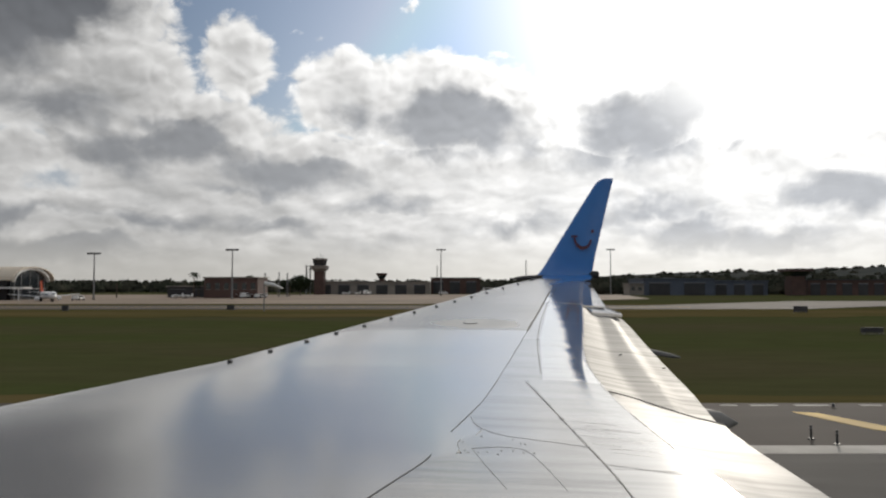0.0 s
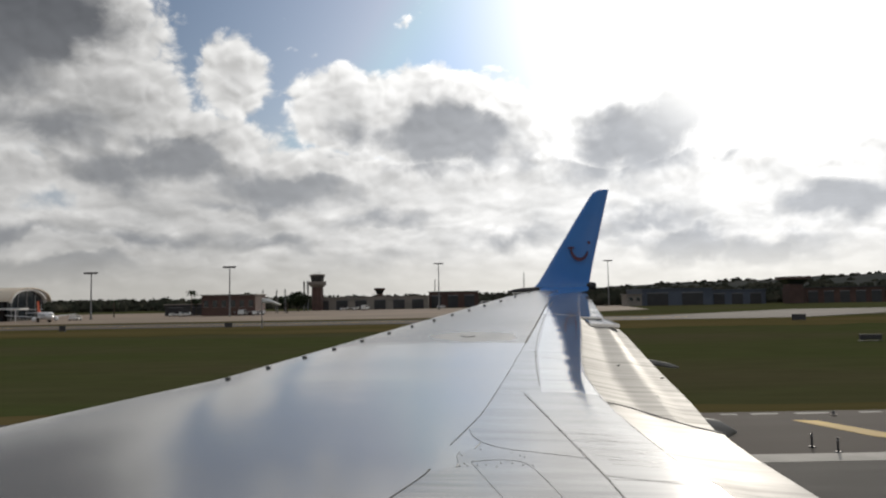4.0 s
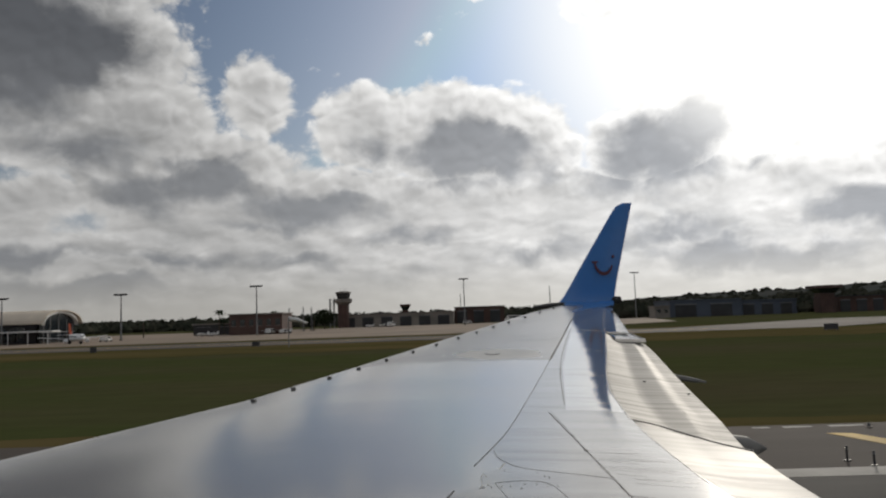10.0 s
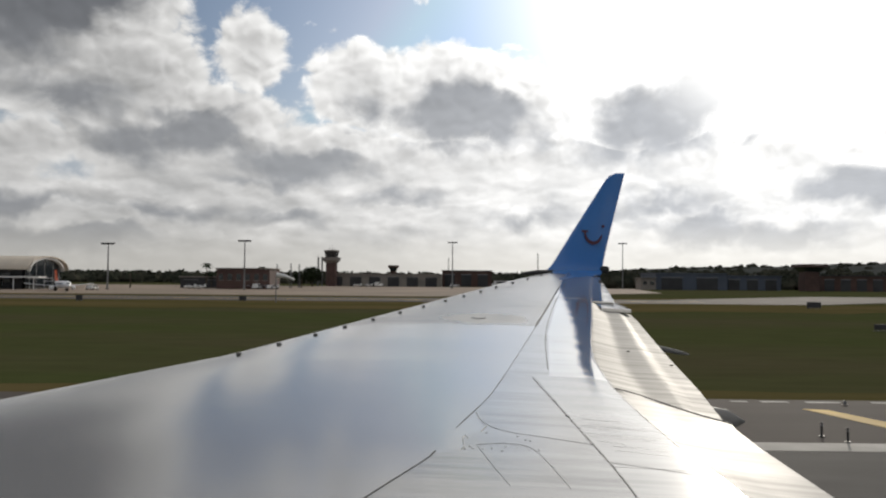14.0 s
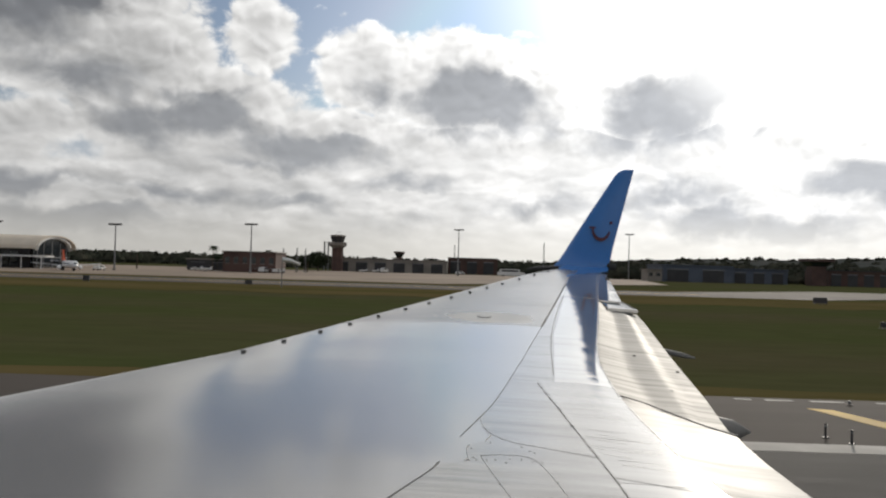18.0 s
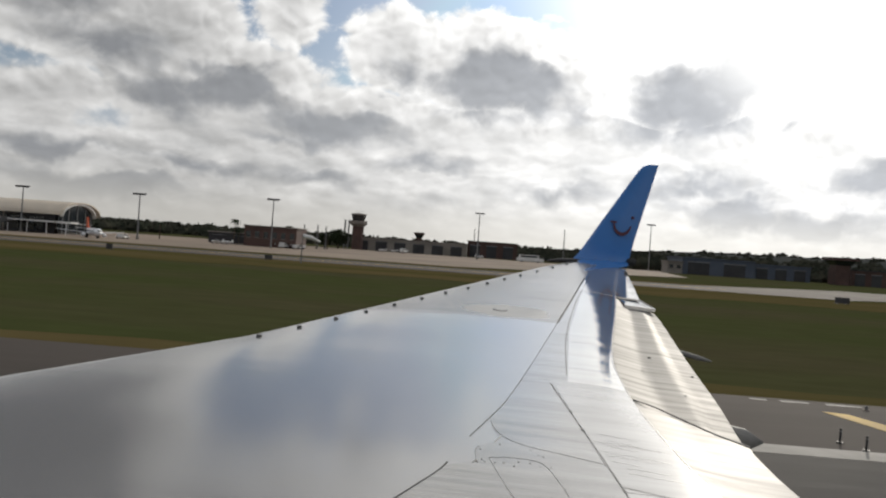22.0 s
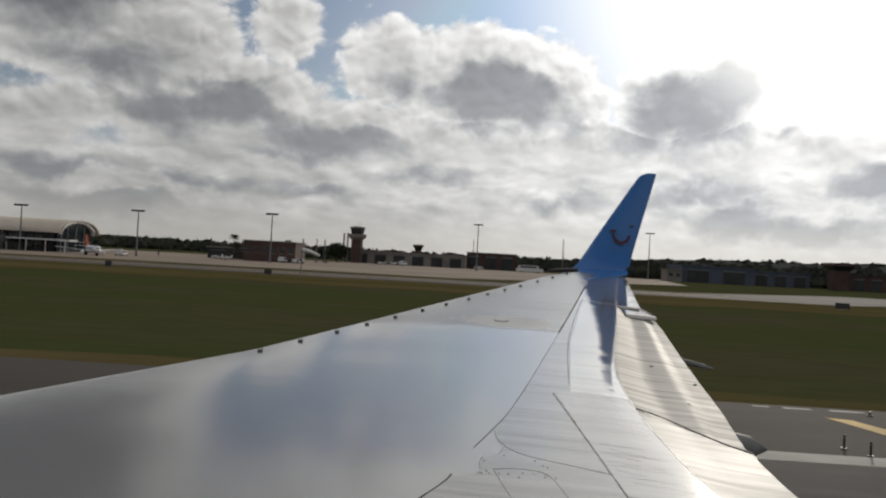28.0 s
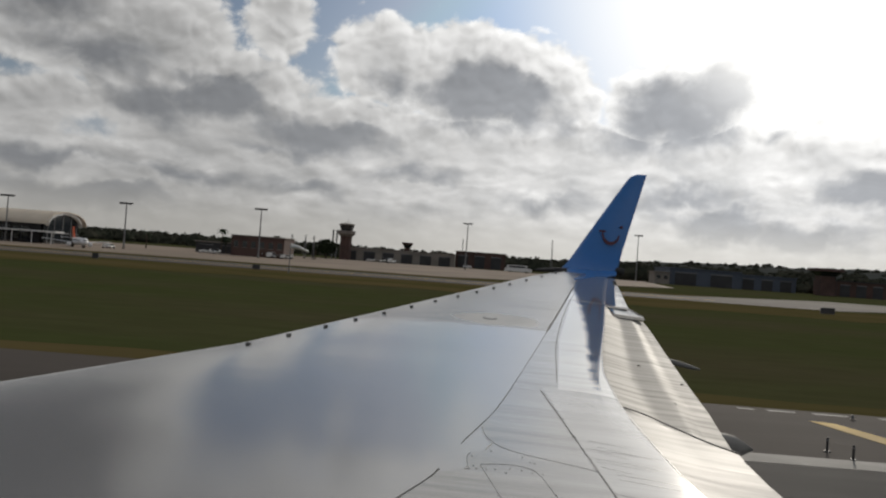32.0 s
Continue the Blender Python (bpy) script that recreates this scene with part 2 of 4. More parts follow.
def wing_paint(name, col, rough, wavy, streaks, outer=0.0, comb=0.12, metal=0.45, spec=0.6):
    """Worn light grey aircraft paint: chordwise dirt streaks, slightly wavy sheet metal, rubbed gloss."""
    m = bpy.data.materials.new(name)
    m.use_nodes = True
    t = m.node_tree
    b = t.nodes["Principled BSDF"]
    g = Graph(t)
    pos = g.node("ShaderNodeNewGeometry").outputs["Position"]
    along = g.noise(g.vec("MULTIPLY", pos, (0.35, 7.0, 1.0)), 1.4, 6.0, 0.7)["Fac"]
    cloudy = g.noise(pos, 0.7, 4.0, 0.55)["Fac"]
    grain = g.noise(pos, 45.0, 3.0, 0.6)["Fac"]
    tone = g.math("MULTIPLY_ADD", g.ramp01(along, 0.35, 0.75), -streaks, 1.0)
    tone = g.math("MULTIPLY", tone, g.math("MULTIPLY_ADD", cloudy, 0.14, 0.93))
    tone = g.math("MULTIPLY", tone, g.math("MULTIPLY_ADD", grain, 0.06, 0.97))
    base = g.mix(1.0, (*col, 1), tone, "MULTIPLY")
    base = g.mix(g.ramp01(cloudy, 0.55, 0.8, 0.0, 0.25), base, (col[0] * 0.85, col[1] * 0.82, col[2] * 0.76, 1))
    if outer:
        # outboard of a chordwise joint the paint is chalky and dull
        sep = g.node("ShaderNodeSeparateXYZ")
        t.links.new(pos, sep.inputs[0])
        edge_y = g.math("MULTIPLY_ADD", g.math("SUBTRACT", along, 0.34), 1.5, sep.outputs[1])
        dull = g.math("MULTIPLY", g.ramp01(edge_y, 10.42, 10.52), g.ramp01(edge_y, 17.2, 17.6, 1.0, 0.0))
        # only ahead of the rear spar seam
        behind = g.math("MULTIPLY_ADD", sep.outputs[1], -0.2105, g.math("ADD", sep.outputs[0], 1.035))
        dull = g.math("MULTIPLY", dull, g.ramp01(behind, -0.02, 0.02, 1.0, 0.0))
        worn = g.math("MULTIPLY", tone, g.math("MULTIPLY_ADD", g.ramp01(along, 0.40, 0.70), -0.42, 1.12))
        base = g.mix(dull, base, g.mix(1.0, (0.30, 0.28, 0.255, 1), worn, "MULTIPLY"))
        rough = g.math("MULTIPLY_ADD", dull, outer - rough, rough)
        # a pale chalky stain round the fuel filler
        q = g.vec("DIVIDE", g.vec("SUBTRACT", g.vec("ADD", pos, g.vec("MULTIPLY", g.noise(pos, 3.0, 4.0, 0.6)["Color"], (0.5, 0.3, 0.0))), (0.72, 10.85, 0.0)), (0.60, 0.42, 1000.0))
        stain = g.ramp01(g.vec("LENGTH", q, out=1), 0.85, 1.05, 0.55, 0.0)
        base = g.mix(stain, base, (0.50, 0.485, 0.455, 1))
        rough = g.math("MULTIPLY_ADD", stain, 0.3, rough)
    r = g.math("MULTIPLY", rough, g.math("MULTIPLY_ADD", cloudy if outer else along, 0.6, 0.7))
    t.links.new(base, b.inputs["Base Color"])
    t.links.new(r, b.inputs["Roughness"])
    b.inputs["Metallic"].default_value = metal
    b.inputs["Specular IOR Level"].default_value = spec
    ripple = g.noise(g.vec("MULTIPLY", pos, (0.5, 2.6, 1.0)), 1.0, 2.0, 0.4)["Fac"]
    h = g.math("MULTIPLY_ADD", along, comb, ripple)
    n = g.node("ShaderNodeBump")
    n.inputs["Strength"].default_value, n.inputs["Distance"].default_value = 1.0, wavy
    t.links.new(h, n.inputs["Height"])
    t.links.new(n.outputs[0], b.inputs["Normal"])
    return m


M_WING = wing_paint("wing_paint", (0.39, 0.385, 0.38), 0.15, 0.0016, 0.04, 0.24, 0.0, 0.68)
M_PANEL = wing_paint("panel_paint", (0.37, 0.363, 0.352), 0.14, 0.004, 0.34, metal=0.66, spec=0.6)
M_SPOIL = wing_paint("spoiler_paint", (0.52, 0.51, 0.495), 0.075, 0.005, 0.20, metal=0.75)
M_INBOARD = wing_paint("inboard_spoiler_paint", (0.43, 0.422, 0.41), 0.13, 0.005, 0.26, metal=0.55)
M_FLAP = wing_paint("flap_paint", (0.27, 0.264, 0.25), 0.56, 0.004, 0.46, metal=0.04, spec=0.08)
M_INNER = wing_paint("inner_flap_paint", (0.225, 0.222, 0.215), 0.50, 0.004, 0.30, metal=0.0, spec=0.15)
M_BLUE = mat("blue_gloss_paint", (0.034, 0.175, 0.50), 0.3, 0.0, 0.12, 1.0, coat=0.4)
M_RED = mat("red_paint", (0.085, 0.018, 0.03), 0.4, 0.0, 0.1)
M_SEAM = mat("dark_sealant_and_shadow", (0.06, 0.06, 0.06), 0.7, 0.0, 0.4, 3.0)
M_SEAL = wing_paint("grey_sealant", (0.20, 0.195, 0.185), 0.35, 0.002, 0.3)
M_RESIDUE = mat("chalky_residue", (0.44, 0.425, 0.40), 0.45, 0.0, 0.2, 3.0, second=(0.37, 0.355, 0.33), spec=0.3, stretch=(0.4, 3.0, 1.0))
M_FUSE = mat("white_fuselage_paint", (0.75, 0.75, 0.76), 0.3, 0.0, 0.08, coat=0.3)
M_BLACK = mat("black_rubber", (0.02, 0.02, 0.02), 0.6, 0.0, 0.3)
M_GRASS = mat("dry_grass", (0.049, 0.058, 0.022), 0.95, 0.0, 0.5, 0.11, second=(0.062, 0.057, 0.031), spec=0.0, stretch=(0.35, 1.0, 1.0))
M_DRY = mat("parched_grass", (0.095, 0.075, 0.035), 0.95, 0.0, 0.45, 0.12, second=(0.065, 0.060, 0.024), spec=0.0, stretch=(0.3, 1.0, 1.0))
M_ASPH = mat("dark_asphalt", (0.040, 0.038, 0.037), 0.8, 0.0, 0.3, 0.5, 0.2, second=(0.030, 0.029, 0.028), spec=0.08, stretch=(0.15, 1, 1))
M_SHOULDER = mat("weathered_asphalt", (0.085, 0.074, 0.066), 0.85, 0.0, 0.25, 0.5, 0.2, second=(0.070, 0.061, 0.054), spec=0.05, stretch=(0.15, 1, 1))
M_TAXI = mat("pale_asphalt", (0.115, 0.102, 0.09), 0.85, 0.0, 0.22, 0.15, second=(0.095, 0.083, 0.075), spec=0.05)
M_APRON = mat("tan_concrete", (0.28, 0.225, 0.18), 0.85, 0.0, 0.2, 0.1, second=(0.22, 0.18, 0.145), spec=0.05)
M_LINE = mat("worn_white_line", (0.27, 0.26, 0.24), 0.8, 0.0, 0.35, 1.0)
M_YELLOW = mat("worn_yellow_line", (0.55, 0.36, 0.06), 0.8, 0.0, 0.35, 1.0)
# distance haze is painted into the woodland and hill colours
M_WOOD = mat("dark_hazed_woodland", (0.034, 0.038, 0.028), 0.95, 0.0, 0.5, 0.3, second=(0.058, 0.056, 0.042), spec=0.0)
M_HILL = mat("haze_tinted_hillside", (0.055, 0.060, 0.058), 0.95, 0.0, 0.4, 0.02, second=(0.070, 0.071, 0.066), spec=0.0)
M_LEAF = mat("dark_leaves", (0.025, 0.038, 0.015), 0.8, 0.0, 0.5, 0.6, spec=0.2)
M_BARK = mat("bark", (0.10, 0.075, 0.05), 0.9, 0.0, 0.4, 1.0)
M_STEEL = mat("galvanised_steel", (0.22, 0.22, 0.22), 0.5, 0.6, 0.2)
M_BRICK = mat("red_brown_brick", (0.095, 0.054, 0.044), 0.85, 0.0, 0.25, 0.6)
M_DARKW = mat("dark_cladding", (0.045, 0.043, 0.045), 0.7, 0.0, 0.3, 0.5)
M_BLUEW = mat("blue_grey_cladding", (0.075, 0.09, 0.12), 0.6, 0.0, 0.15, 0.5)
M_WHITE = mat("white_painted_metal", (0.72, 0.71, 0.69), 0.5, 0.0, 0.12)
M_CREAM = mat("cream_metal_roof", (0.60, 0.52, 0.42), 0.5, 0.0, 0.12, 0.5)
M_CONC = mat("grey_concrete", (0.26, 0.23, 0.20), 0.85, 0.0, 0.25, 0.5)
M_GLASS = mat("dark_glass", (0.02, 0.025, 0.03), 0.08, 0.0, 0.1, spec=0.8)
M_ORANGE = mat("orange_tail_paint", (0.60, 0.10, 0.03), 0.35, 0.0, 0.1)
M_TERRA = mat("terracotta_render", (0.42, 0.17, 0.10), 0.85, 0.0, 0.2, 0.5)
M_GREYT = mat("grey_tail_paint", (0.12, 0.12, 0.12), 0.35, 0.0, 0.2)


# ---------------------------------------------------------------- mesh helpers
def part(name, bm, material, parent=None, label="", smooth=False):
    me = bpy.data.meshes.new(name)
    bm.normal_update()
    bm.to_mesh(me)
    bm.free()
    me.materials.append(material)
    if smooth:
        me.polygons.foreach_set("use_smooth", [True] * len(me.polygons))
    ob = new(name, me)
    if parent:
        ob.parent = parent
    if label:
        tagged(ob, label)
    return ob


def thing(name, x, y, z, label, category, group="", rz=0.0):
    e = new(name)
    e.matrix_world = pose(x, y, z, 0, 0, rz)
    return tagged(e, label, category, group)


def box(x0, x1, y0, y1, z0, z1, bm=None):
    bm = bm or bmesh.new()
    v = [bm.verts.new((x, y, z)) for z in (z0, z1) for y in (y0, y1) for x in (x0, x1)]
    for f in ((0, 2, 3, 1), (4, 5, 7, 6), (0, 1, 5, 4), (2, 6, 7, 3), (0, 4, 6, 2), (1, 3, 7, 5)):
        bm.faces.new([v[i] for i in f])
    return bm


def tube(rings, n=12, bm=None, cap=True):
    """A skin round centres: rings of (centre, radius across, radius up), along x, y or z by the ring's own axes."""
    bm = bm or bmesh.new()
    last = None
    for k, (c, u, w) in enumerate(rings):
        c, u, w = Vector(c), Vector(u), Vector(w)
        ring = [bm.verts.new(c + u * math.cos(2 * math.pi * i / n) + w * math.sin(2 * math.pi * i / n)) for i in range(n)]
        if last:
            for i in range(n):
                bm.faces.new((last[i], last[(i + 1) % n], ring[(i + 1) % n], ring[i]))
        elif cap:
            bm.faces.new(ring[::-1])
        last = ring
    if cap:
        bm.faces.new(last)
    return bm


def pole(r0, r1, h, n=8, x=0, y=0, z=0, bm=None):
    return tube([((x, y, z), (r0, 0, 0), (0, r0, 0)), ((x, y, z + h), (r1, 0, 0), (0, r1, 0))], n, bm)


def slab(outline, z0, z1, bm=None):
    bm = bm or bmesh.new()
    lo = [bm.verts.new((x, y, z0)) for x, y in outline]
    hi = [bm.verts.new((x, y, z1)) for x, y in outline]
    bm.faces.new(hi)
    bm.faces.new(lo[::-1])
    n = len(outline)
    for i in range(n):
        bm.faces.new((lo[i], lo[(i + 1) % n], hi[(i + 1) % n], hi[i]))
    bmesh.ops.recalc_face_normals(bm, faces=bm.faces)
    return bm


def lerp(table, v):
    """Piecewise straight line through (v, value) pairs."""
    if v <= table[0][0]:
        (a, p), (b, q) = table[0], table[1]
    else:
        for (a, p), (b, q) in zip(table, table[1:]):
            if v <= b:
                break
    return p + (q - p) * (v - a) / (b - a)


# ---------------------------------------------------------------- ground
bm = bmesh.new()
xs = [-4400, -1500, -600, -250, -100, 0, 100, 250, 600, 1500, 4400]
ys = [-4400, -400, -60, 0, 30, 80, 160, 320, 600, 1200, 2200, 4400]
grid = [[bm.verts.new((x, y, 0)) for x in xs] for y in ys]
for r0, r1 in zip(grid, grid[1:]):
    for i in range(len(xs) - 1):
        bm.faces.new((r0[i], r0[i + 1], r1[i + 1], r1[i]))
tagged(part("ground", bm, M_GRASS), "mown grass airfield, green with dry brown patches", "grass", kind="structure")

road = part("runway", slab([(-1800, -26), (1200, -26), (1200, 18.3), (-1800, 18.3)], -0.2, 0.03), M_ASPH)
tagged(road, "dark asphalt runway with worn tyre marks", "runway", kind="structure")
part("side_stripe", slab([(-1800, 17.9), (1200, 17.9), (1200, 18.8), (-1800, 18.8)], 0.031, 0.037), M_LINE, road, "worn white side stripe")
sh = part("runway_shoulder", slab([(-1800, 18.3), (1200, 18.3), (1200, 25.6), (-1800, 25.6)], -0.2, 0.026), M_SHOULDER)
tagged(sh, "weathered brown asphalt runway shoulder", "shoulder", kind="structure")
tx = part("taxiway", slab([(-1800, 128), (60, 128), (110, 168), (1200, 168), (1200, 196), (90, 196), (40, 152), (-1800, 152)], -0.2, 0.03), M_TAXI)
tagged(tx, "pale weathered asphalt taxiway across the grass", "taxiway", kind="structure")
part("centre_line", slab([(-1800, 139.8), (45, 139.8), (45, 140.4), (-1800, 140.4)], 0.031, 0.04), M_YELLOW, tx, "worn yellow centre line")
ap = part("apron", slab([(-1400, 166), (-5, 166), (62, 230), (80, 345), (-1400, 345)], -0.2, 0.035), M_APRON)
tagged(ap, "tan concrete parking apron", "apron", kind="structure")


def wavy_strip(y0, y1, amp, z, seed):
    """A long strip of ground with a ragged edge on both sides."""
    q = random.Random(seed)
    near = [(x, y0 + q.uniform(-amp, amp)) for x in range(-900, 901, 6)]
    far = [(x, y1 + q.uniform(-amp, amp)) for x in range(900, -901, -6)]
    return slab(near + far, -0.2, z)


for y0, y1, amp, seed in ((96, 127.5, 3.0, 1), (25.5, 27.6, 0.5, 2), (153, 165.5, 0.6, 3)):
    tagged(part("dry_verge", wavy_strip(y0, y1, amp, 0.02, seed), M_DRY), "strip of parched brown grass beside the pavement", "grass", kind="structure")
# ---------------------------------------------------------------- the aircraft's wing
LEAD = [(-0.3, -8.04), (6.42, -3.85), (8.5, -2.55), (16.2, 1.28), (17.45, 2.10)]
REAR = [(-0.3, 2.2), (4.84, 1.76), (5.73, 1.62), (7.07, 1.53), (8.4, 1.56), (9.5, 1.73), (11.1, 2.03), (13.1, 2.38), (14.8, 2.68), (17.45, 3.20)]
TRAIL = [(-0.3, 2.85), (5.0, 2.42), (5.44, 2.375), (5.8, 2.34), (6.3, 2.33), (6.9, 2.40), (7.75, 2.50), (9.15, 2.61), (10.05, 2.69), (11.95, 2.875), (12.66, 2.915), (14.9, 3.12)]


def plane_z(y):
    return 2.15 + 0.1118 * y


def skin_z(x, y):
    """The upper skin: a nearly flat, gently cambered sheet that rolls over at the leading edge."""
    a, b = lerp(LEAD, y), lerp(REAR, y)
    c = min(max((x - a) / (b - a), 0.0), 1.0)
    nose = max(0.0, 1.0 - (x - a) / 0.16)
    slat = max(0.0, 1.0 - (x - a) / (1.0 + 0.22 * max(0.0, 8.0 - y)))
    droop = max(0.0, 1.0 - (b - x) / 0.34) if x < b + 0.01 else 1.0
    lift = 0.06 * min(max((8.5 - y) / 2.1, 0.0), 1.5) * (1.0 - c)
    return plane_z(y) + lift - 0.020 * droop ** 2 * min(max((y - 5.2) / 2.0, 0.25), 1.0) + 0.05 * (4 * c * (1 - c) - 0.35) - 0.13 * nose ** 2.6 - 0.022 * slat ** 1.6


def sheet(y0, y1, x_of0, x_of1, zf, ny, nx, thick, bm=None, power=1.0, warp=None):
    """A closed plate between two edges given along the span."""
    bm = bm or bmesh.new()
    top, low = [], []
    for j in range(ny + 1):
        row_y = y0 + (y1 - y0) * j / ny
        rt, rl = [], []
        for i in range(nx + 1):
            c = (i / nx) ** power
            y = warp(row_y, c) if warp else row_y
            a, b = x_of0(y), x_of1(y)
            x = a + (b - a) * c
            z = zf(x, y, c)
            rt.append(bm.verts.new((x, y, z)))
            rl.append(bm.verts.new((x, y, z - thick(c, y))))
        top.append(rt)
        low.append(rl)
    for j in range(ny):
        for i in range(nx):
            bm.faces.new((top[j][i], top[j][i + 1], top[j + 1][i + 1], top[j + 1][i]))
            bm.faces.new((low[j][i], low[j + 1][i], low[j + 1][i + 1], low[j][i + 1]))

    def wall(a, b):
        # side strips keep their own vertices, so that the rim stays crisp
        a, b = [bm.verts.new(v.co) for v in a], [bm.verts.new(v.co) for v in b]
        for k in range(len(a) - 1):
            bm.faces.new((a[k], a[k + 1], b[k + 1], b[k]))

    wall([r[0] for r in top], [r[0] for r in low])
    wall([r[nx] for r in low], [r[nx] for r in top])
    wall(low[0], top[0])
    wall(top[ny], low[ny])
    return bm


def ribbon(points, width, lift=0.003, step=0.12, zf=None):
    """A thin raised bead of sealant along a path on the skin."""
    zf = zf or skin_z
    if len(points) > 3:
        # round the corners off
        for _ in range(2):
            cut = [points[0]]
            for (xa, ya), (xb, yb) in zip(points, points[1:]):
                cut += [(0.75 * xa + 0.25 * xb, 0.75 * ya + 0.25 * yb), (0.25 * xa + 0.75 * xb, 0.25 * ya + 0.75 * yb)]
            points = cut + [points[-1]]
    path = []
    for (x0, y0), (x1, y1) in zip(points, points[1:]):
        n = max(1, int(math.hypot(x1 - x0, y1 - y0) / step))
        path += [(x0 + (x1 - x0) * k / n, y0 + (y1 - y0) * k / n) for k in range(n)]
    path.append(points[-1])
    bm = bmesh.new()
    rows = []
    q, width0 = random.Random(len(path)), width
    for k, (x, y) in enumerate(path):
        width = width0 * q.uniform(0.8, 1.2)
        (xa, ya), (xb, yb) = path[max(k - 1, 0)], path[min(k + 1, len(path) - 1)]
        d = math.hypot(xb - xa, yb - ya)
        nx, ny = -(yb - ya) / d * width / 2, (xb - xa) / d * width / 2
        l, r = (x + nx, y + ny), (x - nx, y - ny)
        rows.append([bm.verts.new((*l, zf(*l) - 0.004)), bm.verts.new((*l, zf(*l) + lift)), bm.verts.new((*r, zf(*r) + lift)), bm.verts.new((*r, zf(*r) - 0.004))])
    for a, b in zip(rows, rows[1:]):
        for i in range(3):
            bm.faces.new((a[i], a[i + 1], b[i + 1], b[i]))
    bmesh.ops.recalc_face_normals(bm, faces=bm.faces)
    return bm


wing = thing("airliner", 0, 0, 0, "white airliner with a light grey wing and a blue winglet", "airplane")
part("wing_skin", sheet(-0.25, 17.45, lambda y: lerp(LEAD, y), lambda y: lerp(REAR, y), lambda x, y, c: skin_z(x, y), 80, 44,
     lambda c, y: 0.02 + (0.75 - 0.036 * y) * 2.2 * math.sqrt(max(c, 0)) * (1.02 - c), power=1.6), M_WING, wing, "worn pale grey painted metal", True)


# flaps behind the fixed skin
def flap_z(drop):
    return lambda x, y, c: skin_z(lerp(REAR, y), y) - 0.010 - drop * c ** 1.5


STEPS = [(0.0, 0.0), (0.06, 0.005), (0.38, 0.078), (0.44, 0.084), (0.68, 0.094), (0.72, 0.102), (0.79, 0.124), (0.83, 0.129), (1.0, 0.146)]


INNER = [(0.0, 0.0), (0.06, 0.003), (0.42, 0.050), (0.50, 0.058), (1.0, 0.092)]


def inner_z(x, y, c):
    return skin_z(lerp(REAR, y), y) - 0.010 - lerp(INNER, c)


def flap_ends(y, c):
    """The joint between the flaps and the outer end run aslant."""
    y += max(0.0, 1 - abs(y - 6.76) / 2.5) * (0.48 - 0.80 * c)
    return y - min(max((y - 12.0) / 1.0, 0.0), 1.0) * 0.45 * c


def stepped_z(x, y, c):
    """The outboard flap: main flap, then a flatter aft flap behind a lip, then the trailing wedge."""
    return skin_z(lerp(REAR, y), y) - 0.012 - lerp(STEPS, c)


def edge(table, off=0.0):
    return lambda y: lerp(table, y) + off


thin = lambda c, y: 0.012 + 0.10 * (1 - c)
part("inboard_flap", sheet(0.0, 6.752, edge(REAR, -0.06), edge(TRAIL), inner_z, 36, 24, thin, warp=flap_ends), M_INNER, wing, "streaked grey inboard flap", True)
part("outboard_flap", sheet(6.768, 13.05, edge(REAR, -0.06), edge(TRAIL), stepped_z, 44, 30, thin, warp=flap_ends), M_FLAP, wing, "streaked grey outboard flap with an aft lip", True)
part("aileron", sheet(13.14, 17.0, edge(REAR, -0.05), lambda y: 2.76 + (y - 13.07) * 0.122, flap_z(0.02), 16, 8, thin, warp=lambda y, c: y - 0.1 * c * max(0.0, 15 - y) / 2), M_SPOIL, wing, "pale grey aileron", True)
part("aileron_hinge_seam", ribbon([(2.26, 13.4), (2.78, 16.5)], 0.02, 0.004, 0.3, lambda x, y: skin_z(lerp(REAR, y), y) - 0.008), M_RESIDUE, wing)
flap_seam = [(1.55, 7.26), (1.68, 7.2), (1.79, 7.11), (1.97, 6.88), (2.15, 6.62), (2.36, 6.46)]


def flap_top(x, y):
    a, b = lerp(REAR, y) - 0.06, lerp(TRAIL, y)
    c = min(max((x - a) / (b - a), 0), 1)
    return max(stepped_z(x, y, c), inner_z(x, y, c)) if 6.35 < y < 7.27 else stepped_z(x, y, c)


part("flap_gap_seal", ribbon(flap_seam, 0.014, 0.006, 0.05, flap_top), M_SEAM, wing, "black rubber gap seal")
# spoiler panels, each a thin plate proud of the skin
FRONT = [(3.0, 1.18), (4.55, 1.10), (5.07, 1.07), (5.45, 1.00), (6.28, 0.92), (7.47, 0.80)]


def plate(y0, y1, fa, fb, material):
    bm = sheet(y0, y1, fa, fb, lambda x, y, c: skin_z(x, y) + 0.002, max(2, int((y1 - y0) / 0.25)), 8, lambda c, y: 0.012)
    return part("spoiler", bm, material, wing, "", True)


for y0, y1 in ((2.2, 3.57), (3.58, 5.0), (5.006, 7.455)):
    plate(y0, y1, edge(FRONT, 0.006), edge(REAR, -0.02), M_INBOARD)
for y0, y1 in ((7.46, 9.2), (9.208, 11.0), (11.008, 12.95)):
    plate(y0, y1, lambda y: lerp([(7.4, 0.96), (9.7, 1.22), (12.5, 1.70), (13.5, 1.9)], y), edge(REAR, -0.02), M_SPOIL)

